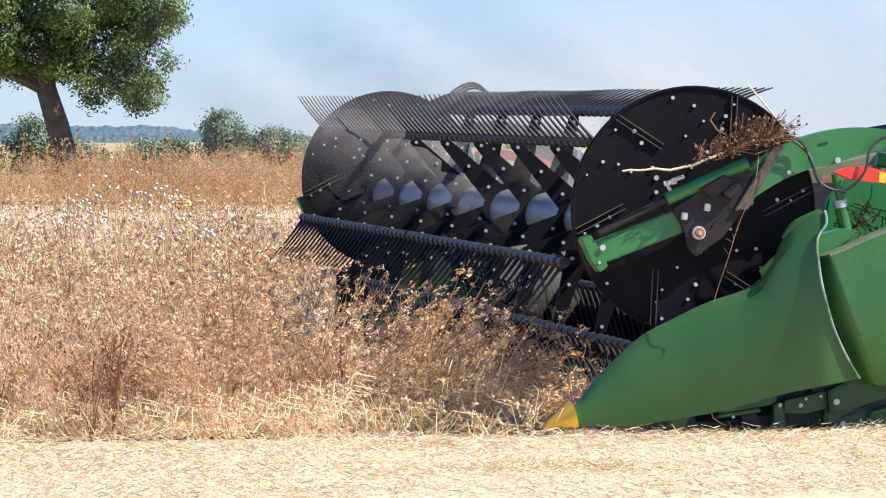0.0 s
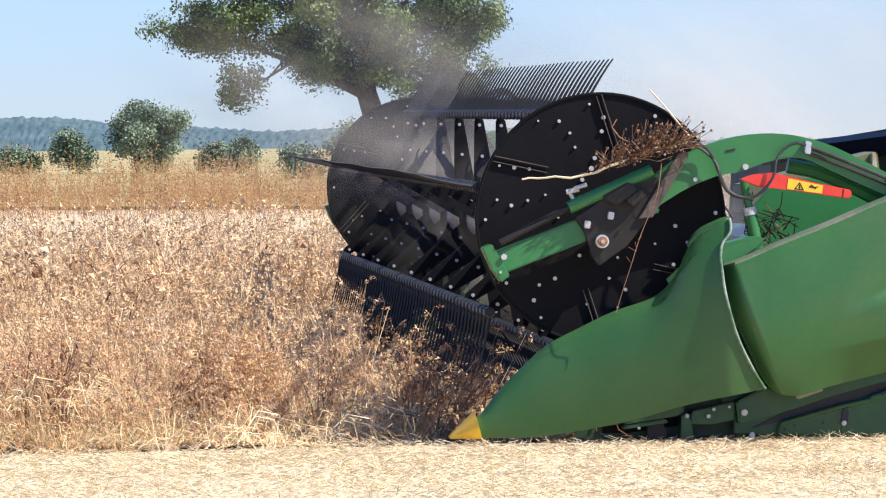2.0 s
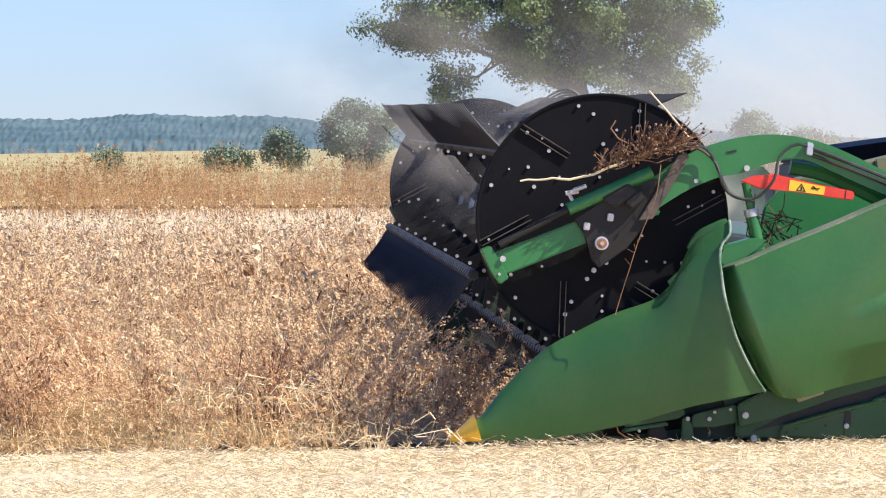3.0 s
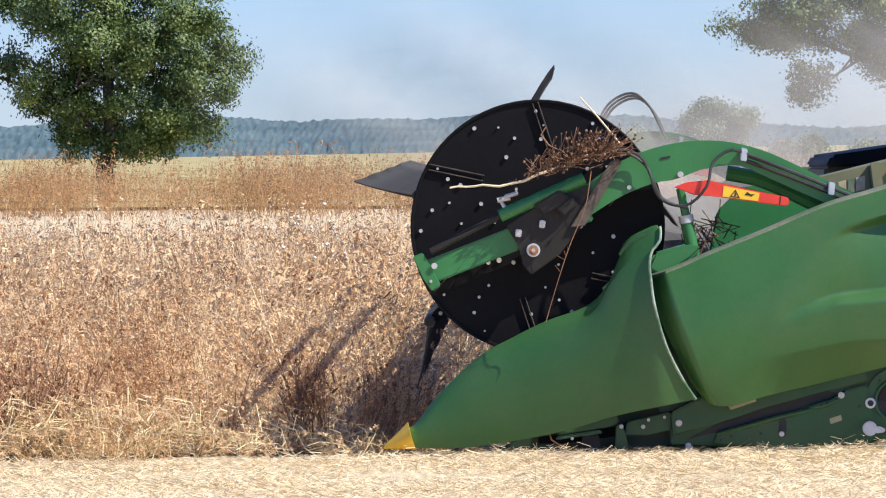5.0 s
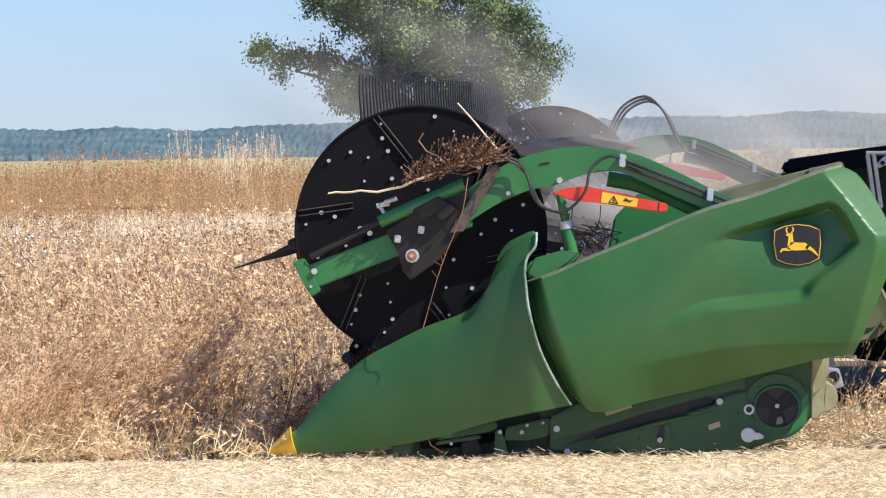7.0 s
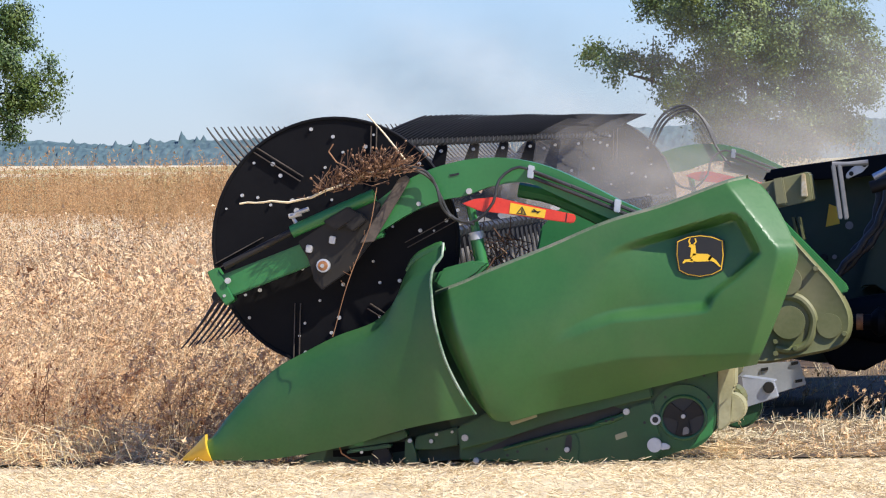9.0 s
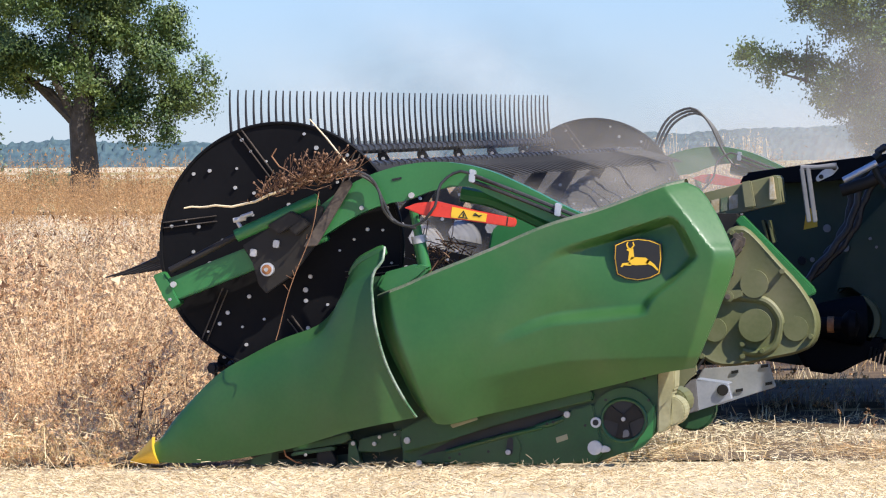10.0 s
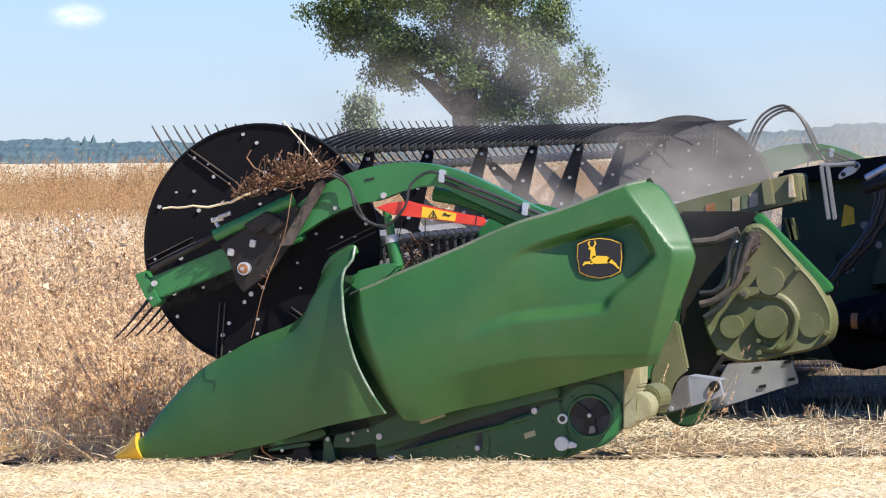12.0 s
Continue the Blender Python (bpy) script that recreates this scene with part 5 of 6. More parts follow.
def arm_parts(parent, y, far=False):
    """One reel arm: front tube, clamp plate, arched beam, ram, hoses and reflector."""
    def at(pts, dy=0.0):
        return [(p[0], y + dy, p[1]) for p in pts]
    top = smooth_line([(0.10, 0.985), (0.147, 1.016), (0.291, 1.126), (0.423, 1.192), (0.577, 1.231), (0.732, 1.235), (0.886, 1.202), (1.04, 1.135), (1.194, 1.058), (1.40, 0.97)], 34)
    low = smooth_line([(0.15, 0.89), (0.18, 0.916), (0.335, 1.015), (0.467, 1.070), (0.555, 1.085), (0.665, 1.125), (0.798, 1.140), (0.908, 1.095), (1.04, 1.036), (1.36, 0.90)], 34)
    bm = bmesh.new()
    n = len(top)
    ys = (y - 0.035, y + 0.035)
    V = [[[bm.verts.new((*(c[0], yy, c[1]),)) for c in (t, l)] for t, l in zip(top, low)] for yy in ys]
    for i in range(n - 1):
        for k in (0, 1):
            bm.faces.new((V[k][i][0], V[k][i + 1][0], V[k][i + 1][1], V[k][i][1]))
        for k in (0, 1):
            bm.faces.new((V[0][i][k], V[0][i + 1][k], V[1][i + 1][k], V[1][i][k]))
    for i in (0, n - 1):
        bm.faces.new((V[0][i][0], V[0][i][1], V[1][i][1], V[1][i][0]))
    bmesh.ops.bevel(bm, geom=[e for e in bm.edges if len(e.link_faces) == 2 and e.calc_face_angle(0) > 0.9], offset=0.006, segments=2, affect="EDGES")
    arch = part("arched_beam", bm, M_GREEN, parent, "green arched reel arm")
    if not far:
        bm = bmesh.new()
        prism(bm, [(0.495, 1.170), (0.535, 1.178), (0.535, 1.170), (0.50, 1.162)], y - 0.038, y - 0.03)
        part("slot", bm, M_INK_GAP, arch)
        for x, z, w in ((0.575, 1.105, 0.012), (0.375, 1.055, 0.009)):
            bm = bmesh.new()
            disc(bm, (x, z), w, y - 0.045, y - 0.03, 12)
            part("bolt", bm, M_BOLT, arch)
    # inner second beam, lower, behind the reflector
    bm = bmesh.new()
    low2 = smooth_line([(0.76, 1.15), (0.90, 1.12), (1.10, 1.03), (1.34, 0.90)], 14)
    tube(bm, [(p[0], y + 0.06, p[1] - 0.04) for p in low2], 0.03, 8)
    part("lower_beam", bm, M_GREEN, parent)
    # front tube of the arm and its end bracket
    d = Vector((0.365, 0, 0.143)).normalized()
    nrm = Vector((-d.z, 0, d.x))
    a, b = Vector((-0.43, 0, 0.715)), Vector((0.22, 0, 0.97))
    h = 0.047
    bm = bmesh.new()
    prism(bm, [((a + nrm * s * h + d * e).x, (a + nrm * s * h + d * e).z) for s, e in ((-1, 0), (1, 0))] + [((b + nrm * s * h).x, (b + nrm * s * h).z) for s in (1, -1)], y - 0.03, y + 0.04, 0.006)
    part("front_tube", bm, M_GREEN, parent, "green square arm tube")
    bm = bmesh.new()
    prism(bm, [(-0.471, 0.785), (-0.434, 0.801), (-0.415, 0.772), (-0.361, 0.675), (-0.395, 0.650), (-0.43, 0.70)], y - 0.045, y + 0.05, 0.004)
    bracket = part("end_bracket", bm, M_GREEN, parent)
    for x, z in ((-0.386, 0.750), (-0.40, 0.69)):
        bm = bmesh.new()
        disc(bm, (x, z), 0.012 if z > 0.72 else 0.006, y - 0.056, y - 0.04, 12)
        part("bolt", bm, M_BOLT, bracket)
    # black clamp plate with the shaft bearing
    bm = bmesh.new()
    prism(bm, [(-0.105, 0.905), (0.02, 0.985), (0.125, 1.030), (0.169, 1.071), (0.224, 1.060), (0.215, 0.96), (0.191, 0.906), (0.10, 0.79), (-0.008, 0.714), (-0.041, 0.752), (-0.06, 0.84)], y - 0.055, y - 0.036, 0.004)
    plate = part("clamp_plate", bm, M_STEEL, parent, "black steel clamp plate")
    bm = bmesh.new()
    prism(bm, [(0.0, 0.985), (0.10, 1.045), (0.155, 1.01), (0.05, 0.95)], y - 0.085, y - 0.05, 0.005)
    prism(bm, [(0.09, 0.97), (0.15, 1.02), (0.175, 0.99), (0.12, 0.945)], y - 0.10, y - 0.05, 0.005)
    part("guide_block", bm, M_STEEL, plate)
    for x, z in ((-0.058, 0.878), (0.035, 0.913)):
        bm = bmesh.new()
        prism(bm, [(x - 0.014, z - 0.014), (x + 0.010, z - 0.017), (x + 0.014, z + 0.012), (x - 0.010, z + 0.016)], y - 0.075, y - 0.05, 0.003)
        part("bolt", bm, M_BOLT, plate)
    bm = bmesh.new()
    disc(bm, (0, 0.811), 0.027, y - 0.085, y - 0.05, 24, 0.004)
    boss = part("bearing_boss", bm, M_ZINC, plate, "pale bearing boss")
    bm = bmesh.new()
    disc(bm, (0, 0.811), 0.020, y - 0.097, y - 0.08, 20, 0.004)
    part("shaft_cap", bm, M_RUST, boss, "rusty shaft cap")
    bm = bmesh.new()
    disc(bm, (0, 0.811), 0.008, y - 0.102, y - 0.09, 12)
    part("shaft_centre", bm, M_BOLT, boss)
    # flat strap from the plate up to the beam
    bm = bmesh.new()
    prism(bm, [(0.145, 0.90), (0.20, 0.905), (0.345, 1.150), (0.330, 1.168), (0.30, 1.155)], y - 0.075, y - 0.06, 0.003)
    part("strap", bm, M_DUSTY, parent, "dusty flat steel strap")
    # ram that shifts the reel fore and aft
    bm = bmesh.new()
    tube(bm, [(-0.13, y - 0.05, 0.944), (0.04, y - 0.05, 1.02), (0.20, y - 0.05, 1.09)], 0.026, 12)
    ram = part("ram", bm, M_GREEN, parent, "green hydraulic ram")
    bm = bmesh.new()
    tube(bm, [(-0.40, y - 0.045, 0.805), (-0.13, y - 0.05, 0.944)], 0.014, 10)
    part("piston_rod", bm, M_STEEL, ram)
    bm = bmesh.new()
    tube(bm, [(-0.11, y - 0.05, 0.975), (-0.125, y - 0.05, 1.0), (-0.105, y - 0.06, 1.02), (-0.06, y - 0.06, 1.035)], 0.009, 8)
    tube(bm, [(-0.14, y - 0.055, 1.005), (-0.09, y - 0.055, 1.015)], 0.010, 8)
    part("fitting", bm, M_BOLT, ram)
    # lift ram at the back of the arm
    bm = bmesh.new()
    tube(bm, [(0.575, y + 0.0, 1.05), (0.60, y, 0.93)], 0.017, 10)
    tube(bm, [(0.598, y, 0.93), (0.645, y, 0.70)], 0.026, 12)
    lift = part("lift_ram", bm, M_GREEN, parent)
    bm = bmesh.new()
    tube(bm, [(0.596, y, 0.945), (0.602, y, 0.915)], 0.030, 12)
    part("collar", bm, M_BOLT, lift)
    # hoses
    bm = bmesh.new()
    loops = [[(0.20, 1.20), (0.345, 1.203), (0.422, 1.170), (0.466, 1.082), (0.510, 1.005), (0.598, 0.985), (0.675, 1.059), (0.697, 1.147), (0.763, 1.198), (0.83, 1.185), (0.98, 1.125)],
             [(0.26, 1.18), (0.37, 1.185), (0.445, 1.13), (0.475, 1.04), (0.52, 0.995), (0.60, 0.975)]]
    for lp in loops:
        tube(bm, [(p[0], y - 0.075 - 0.015 * math.sin(k * 0.4), p[1]) for k, p in enumerate(smooth_line(lp, 34))], 0.0058, 7)
    part("hose", bm, M_RUBBER, parent, "grey-black hydraulic hose")
    for k in range(2):
        bm = bmesh.new()
        tube(bm, [(p[0], y - 0.05, p[1] - 0.022 * k) for p in smooth_line([(0.815, 1.185), (0.98, 1.125), (1.16, 1.053), (1.35, 0.975)], 12)], 0.008, 7)
        part("pipe", bm, M_RUBBER, parent)
    for x, z in ((0.818, 1.185), (1.159, 1.052)):
        bm = bmesh.new()
        prism(bm, [(x - 0.011, z - 0.026), (x + 0.013, z - 0.031), (x + 0.018, z + 0.018), (x - 0.007, z + 0.024)], y - 0.068, y - 0.03, 0.003)
        part("hose_clamp", bm, M_ZINC, parent, "zinc hose clamp")
    # red reflector arm with its warning label
    bm = bmesh.new()
    prism(bm, [(0.548, 1.056), (0.60, 1.075), (0.687, 1.083), (0.70, 1.074), (0.995, 1.014), (0.998, 0.99), (0.984, 0.979), (0.72, 1.017), (0.621, 1.026)], y - 0.065, y - 0.04, 0.004)
    red = part("reflector", bm, M_RED, parent, "red plastic safety bar")
    if not far:
        bm = bmesh.new()
        prism(bm, [(0.742, 1.060), (0.882, 1.032), (0.876, 1.000), (0.737, 1.018)], y - 0.067, y - 0.06)
        lab = part("warning_label", bm, M_DECALY, red, "yellow warning label with black triangle")
        bm = bmesh.new()
        tri = [(0.765, 1.018), (0.805, 1.012), (0.788, 1.046)]
        c = (0.786, 1.0253)
        inner = [(c[0] + (x - c[0]) * 0.66, c[1] + (z - c[1]) * 0.66) for x, z in tri]
        for k in range(3):
            j = (k + 1) % 3
            prism(bm, [tri[k], tri[j], inner[j], inner[k]], y - 0.0685, y - 0.064)
        prism(bm, [(0.784, 1.020), (0.790, 1.020), (0.789, 1.034), (0.785, 1.034)], y - 0.0685, y - 0.064)
        prism(bm, [(0.825, 1.024), (0.855, 1.022), (0.863, 1.028), (0.846, 1.026), (0.827, 1.030)], y - 0.0685, y - 0.064)
        prism(bm, [(0.830, 1.034), (0.85, 1.018), (0.854, 1.020), (0.835, 1.036)], y - 0.0685, y - 0.064)
        part("warning_sign", bm, M_INK_GAP, red, smooth=False)
        # rear lip of the bar
        bm = bmesh.new()
        prism(bm, [(0.962, 1.019), (0.966, 1.018), (0.962, 0.985), (0.958, 0.986)], y - 0.0665, y - 0.06)
        part("joint", bm, M_INK_GAP, red)


def build_arms():
    arm_parts(header, 0.0)
    far = empty("far_arm")
    far.parent = header
    arm_parts(far, 0.0, True)
    far.matrix_basis = pose(0.14, 9.0, 0.08)
    # hose arch over the far arm
    bm = bmesh.new()
    for k in range(3):
        tube(bm, [(p[0] + 0.012 * k, 8.95 + 0.03 * k, p[1] - 0.014 * k) for p in smooth_line([(0.45, 1.20), (0.479, 1.331), (0.555, 1.476), (0.686, 1.535), (0.784, 1.458), (0.865, 1.297), (0.92, 1.22)], 26)], 0.0075, 7)
    part("hose_arch", bm, M_RUBBER, header, "arched bundle of black hoses")
    # far end shield, mirrored
    bm = bmesh.new()
    prism(bm, [(0.30, 0.14), (0.40, 0.62), (0.62, 0.85), (1.42, 1.10), (1.80, 1.12), (1.98, 0.92), (1.85, 0.5), (0.75, 0.20)], 9.05, 9.16, 0.03)
    part("far_shield", bm, M_PANEL, header)
    # dark sheet added at the far end in place of the reel's inner shade
    bm = bmesh.new()
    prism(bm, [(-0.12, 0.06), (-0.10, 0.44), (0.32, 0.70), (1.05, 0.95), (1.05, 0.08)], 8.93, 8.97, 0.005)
    part("far_end_shade", bm, M_FEED_SHADE, header)


def build_reel():
    """Drum with star plates; bats and cam discs turn on their own."""
    bm = bmesh.new()
    tube(bm, [(0, 0.02, 0), (0, REEL_LEN * 0.5, 0), (0, REEL_LEN - 0.02, 0)], 0.105, 24)
    reel = part("reel", bm, M_DRUM, header, "grey steel reel drum with black star plates")
    bm = bmesh.new()
    outline = []
    for k in range(BATS):
        a = math.radians(60 * k)
        ca, sa = math.cos(a), math.sin(a)
        outline += [(x * ca - z * sa, x * sa + z * ca) for x, z in ((0.125, -0.055), (0.47, -0.022), (0.505, 0.0), (0.47, 0.022), (0.125, 0.055))]
    prism(bm, outline, -0.007, 0.007)
    star = part("star_plate", bm, M_BLACK, reel, "black star plate", smooth=False)
    bm = bmesh.new()
    disc(bm, (0, 0), 0.008, -0.02, 0.02, 7)
    bolt = part("bolt", bm, M_BOLT, reel)
    bolt.matrix_basis = pose(0.16, 0.25, 0)
    ys = [0.25 + (REEL_LEN - 0.5) * k / 8 for k in range(9)]
    star.matrix_basis = pose(0, ys[0], 0)
    for y in ys[1:]:
        share(star, "star_plate", reel, pose(0, y, 0))
    for y in ys:
        for k in range(BATS):
            for rr in (0.16, 0.30, 0.45):
                share(bolt, "bolt", reel, pose(rr * math.cos(math.radians(60 * k)), y, rr * math.sin(math.radians(60 * k))))
    # near and far cam discs
    discs = []
    for which in range(2):
        bm = bmesh.new()
        disc(bm, (0, 0), 0.50, -0.012, 0.006, 72, 0.004)
        d = part("cam_disc", bm, M_BLACK, header, "round black plastic reel end disc")
        bm = bmesh.new()
        tube(bm, [(0.494 * math.cos(a), -0.014, 0.494 * math.sin(a)) for a in np.linspace(0, 2 * math.pi, 73)], 0.007, 6, caps=False)
        part("rim", bm, M_BLACK, d)
        r = np.random.default_rng(44)
        bm = bmesh.new()
        disc(bm, (0, 0), 0.0105, -0.022, -0.010, 8)
        bolt = part("bolt", bm, M_BOLT, d)
        spots = []
        for k in range(BATS):
            a = math.radians(60 * k)
            for rr, da in ((0.455, -0.06), (0.40, -0.13), (0.345, -0.14), (0.30, 0.28), (0.42, 0.30), (0.36, 0.22), (0.24, 0.05), (0.46, 0.45), (0.17, 0.4)):
                spots.append((rr, a + da + r.normal(0, 0.05), r.uniform(0.4, 0.85)))
        bolt.matrix_basis = pose(0.2, 0, 0.02)
        for rr, a, s in spots:
            share(bolt, "bolt", d, pose(rr * math.cos(a), 0, rr * math.sin(a)) @ Matrix.Diagonal((s, 1, s, 1)))
        # paler rails paint the sun's glint along each link's edges
        bm = bmesh.new()
        for side in (-0.011, 0.011):
            prism(bm, [(side - 0.0018, -0.11), (side + 0.0018, -0.11), (side + 0.0018, 0.11), (side - 0.0018, 0.11)], -0.021, -0.011)
        link = part("cam_link", bm, M_DUSTY, d, "steel cam link, sun glint painted as paler edge rails")
        for k in range(BATS):
            a = 60 * k - 9
            m = pose(0.385 * math.cos(radians(a)), -0.004, 0.385 * math.sin(radians(a)), 0, -a + 68, 0)
            if k == 0:
                link.matrix_basis = m
            else:
                share(link, "cam_link", d, m)
        discs.append(d)
    # bats with their rows of tines
    span = REEL_LEN - 0.24
    bats = []
    bm = bmesh.new()
    tube(bm, [(0, -span / 2, 0), (0, span / 2, 0)], 0.017, 10)
    bat0 = part("bat", bm, M_TINE, header, "black steel bat tube with a row of tines")
    bm = bmesh.new()
    curve = [(-0.02, 0, 0.0), (0.03, 0, 0.003), (0.10, 0, 0.004), (0.17, 0, 0.002), (0.225, 0, -0.002), (0.262, 0, -0.007)]
    tube(bm, curve, [0.012, 0.0095, 0.0062, 0.0050, 0.0042, 0.003], 5)
    tube(bm, [(0.002, -0.030, 0), (0.002, 0.030, 0)], 0.024, 7)
    tine0 = part("tine", bm, M_TINE, bat0, "black plastic tine")
    count = 57
    for k in range(BATS):
        bat = bat0 if k == 0 else share(bat0, "bat", header, Matrix())
        if k:
            bat["label"] = bat0["label"]
        for j in range(count):
            y = -span / 2 + 0.05 + (span - 0.1) * j / (count - 1)
            bend = 0.5 * math.sin(j * 12.9898 + k * 4.1)
            m = pose(0, y, 0, 0.8 * math.sin(j * 7.3 + k), bend, 0)
            if k == 0 and j == 0:
                tine0.matrix_basis = m
            else:
                share(tine0, "tine", bat, m)
        bats.append(bat)
    return reel, discs, bats


def build_gearbox():
    """Drive casing on the header's back beside the feeder, with its guard, box beam and zinc brackets."""
    y = 2.9
    outline = smooth_line([(1.333, 0.496), (1.42, 0.71), (1.512, 0.915), (1.579, 0.945), (1.630, 0.918), (1.75, 0.788), (1.858, 0.666), (1.925, 0.54), (1.917, 0.432), (1.858, 0.380), (1.71, 0.346), (1.533, 0.313), (1.422, 0.340), (1.355, 0.43), (1.333, 0.496)], 60)[:-1]
    cx, cz = 1.63, 0.58
    bm = bmesh.new()
    rings = []
    for grow, dy in ((1.0, 0.16), (1.0, 0.030), (0.985, 0.008), (0.955, 0.0), (0.90, 0.004), (0.5, 0.006)):
        rings.append([bm.verts.new((cx + (p[0] - cx) * grow, y + dy, cz + (p[1] - cz) * grow)) for p in outline])
    for a, b in zip(rings, rings[1:]):
        for k in range(len(a)):
            bm.faces.new((a[k], a[(k + 1) % len(a)], b[(k + 1) % len(a)], b[k]))
    bm.faces.new(rings[-1])
    bm.faces.new(rings[0][::-1])
    case = part("gear_casing", bm, M_OLIVE, header, "dusty olive gear casing")
    for bx, bz, r, dy in ((1.646, 0.686, 0.063, 0.022), (1.651, 0.501, 0.074, 0.034), (1.468, 0.479, 0.053, 0.024), (1.831, 0.486, 0.056, 0.008)):
        bm = bmesh.new()
        disc(bm, (bx, bz), r, y - dy, y + 0.02, 40, 0.008)
        part("bearing_cover", bm, M_OLIVE, case)
    # raised swelling round the middle cover
    bm = bmesh.new()
    arc = smooth_line([(1.53, 0.625), (1.60, 0.625), (1.70, 0.605), (1.757, 0.535), (1.755, 0.46), (1.725, 0.40), (1.66, 0.375), (1.592, 0.385)], 36)
    tube(bm, [(p[0], y + 0.006, p[1]) for p in arc], 0.020, 10)
    part("rib", bm, M_OLIVE, case)
    for x, z in ((1.545, 0.915), (1.77, 0.742), (1.592, 0.415), (1.68, 0.385), (1.592, 0.36), (1.41, 0.36), (1.90, 0.45)):
        bm = bmesh.new()
        disc(bm, (x, z), 0.013, y - 0.03, y + 0.02, 10, 0.003)
        part("bolt", bm, M_OLIVE, case)
    bm = bmesh.new()
    prism(bm, [(1.511, 0.655), (1.592, 0.661), (1.599, 0.628), (1.56, 0.618), (1.50, 0.612)], y - 0.03, y + 0.02, 0.006)
    disc(bm, (1.53, 0.628), 0.026, y - 0.05, y, 16, 0.005)
    part("filler_elbow", bm, M_OLIVE, case)
    bm = bmesh.new()
    disc(bm, (1.53, 0.628), 0.013, y - 0.06, y - 0.045, 10, 0.002)
    part("plug", bm, M_DUSTY, case)
    bm = bmesh.new()
    prism(bm, [(1.540, 0.90), (1.575, 0.925), (1.610, 0.905), (1.600, 0.845), (1.555, 0.80), (1.535, 0.83)], y - 0.05, y + 0.02, 0.015)
    part("hose_block", bm, M_DUSTY, case, "dust-caked hose block")
    bm = bmesh.new()
    prism(bm, [(1.52, 0.752), (1.555, 0.756), (1.55, 0.722), (1.515, 0.718)], y - 0.03, y + 0.01, 0.004)
    part("clip", bm, M_DUSTY, case)
    bm = bmesh.new()
    prism(bm, [(1.580, 0.995), (1.552, 0.965), (1.870, 0.620), (1.912, 0.640), (1.905, 0.665)], y + 0.06, y + 0.16, 0.006)
    part("guard_rail", bm, M_GREEN, case, "green guard rail")
    # hoses hanging beside the casing
    for lp, w, m in (([(1.575, 0.887), (1.548, 0.829), (1.518, 0.741), (1.489, 0.668), (1.40, 0.600), (1.33, 0.58)], 0.017, M_DUSTY), ([(1.504, 0.902), (1.467, 0.814), (1.452, 0.70), (1.40, 0.64), (1.33, 0.63)], 0.013, M_RUBBER),
                     ([(1.52, 0.86), (1.50, 0.78), (1.475, 0.66), (1.42, 0.57), (1.35, 0.52)], 0.014, M_RUBBER), ([(1.51, 0.915), (1.47, 0.90), (1.40, 0.87), (1.30, 0.86)], 0.020, M_DUSTY), ([(1.50, 0.93), (1.485, 0.89), (1.50, 0.86)], 0.009, M_ZINC)):
        bm = bmesh.new()
        tube(bm, [(p[0], y - 0.06, p[1]) for p in smooth_line(lp, 18)], w, 8)
        part("hose", bm, m, header, "dusty hydraulic hose")
    bm = bmesh.new()
    prism(bm, [(1.20, 0.20), (1.20, 1.0), (1.56, 1.0), (1.60, 0.9), (1.40, 0.35), (1.30, 0.20)], y + 0.12, y + 0.3, 0.01)
    part("rear_frame", bm, M_STEEL, header, "dark rear frame")
    # olive box beam along the top of the header's back
    bm = bmesh.new()
    prism(bm, [(1.10, 1.02), (1.253, 1.059), (1.712, 1.173), (1.725, 1.166), (1.742, 1.043), (1.637, 1.021), (1.335, 0.951), (1.10, 0.89)], 3.15, 3.45, 0.006)
    box = part("box_beam", bm, M_OLIVE, header, "dusty olive box beam with faded labels")
    for x0, w, m, nm in ((1.30, 0.045, M_RUST, "faded_label"), (1.425, 0.035, M_FADED, "label"), (1.505, 0.04, M_FADED, "label"), (1.468, 0.03, M_TOPDUST, "label")):
        z0 = 0.975 + (x0 - 1.335) * 0.235
        bm = bmesh.new()
        prism(bm, [(x0, z0), (x0 + w, z0 + w * 0.24), (x0 + w, z0 + w * 0.24 + 0.062), (x0, z0 + 0.062)], 3.146, 3.155)
        part(nm, bm, m, box)
    bm = bmesh.new()
    prism(bm, [(1.577, 1.021), (1.562, 1.140), (1.607, 1.150), (1.629, 1.028)], 3.11, 3.152, 0.006)
    part("collar", bm, M_OLIVE, box)
    bm = bmesh.new()
    prism(bm, [(1.690, 1.06), (1.690, 1.165), (1.708, 1.168), (1.722, 1.06)], 3.11, 3.152, 0.004)
    part("strap", bm, M_FADED, box)
    for x in (1.645, 1.672):
        bm = bmesh.new()
        prism(bm, [(x - 0.008, 0.967), (x + 0.004, 0.967), (x + 0.028, 0.865), (x + 0.016, 0.862)], 3.3, 3.42, 0.002)
        part("guide_plate", bm, M_OLIVE, header)
    # zinc bracket with its folded face, and the perforated plate further in
    bm = bmesh.new()
    prism(bm, [(1.455, 0.160), (1.458, 0.291), (1.548, 0.322), (1.684, 0.304), (1.703, 0.235), (1.555, 0.189)], 1.40, 1.415, 0.004)
    prism(bm, [(1.548, 0.322), (1.684, 0.304), (1.684, 0.298), (1.548, 0.314)], 1.40, 1.56, 0.002)
    br = part("tow_bracket", bm, M_ZINC, header, "bright zinc bracket")
    # folded face in a darker grey than the bracket: shade by colour
    bm = bmesh.new()
    prism(bm, [(1.452, 0.157), (1.455, 0.296), (1.548, 0.324), (1.560, 0.188)], 1.385, 1.40, 0.004)
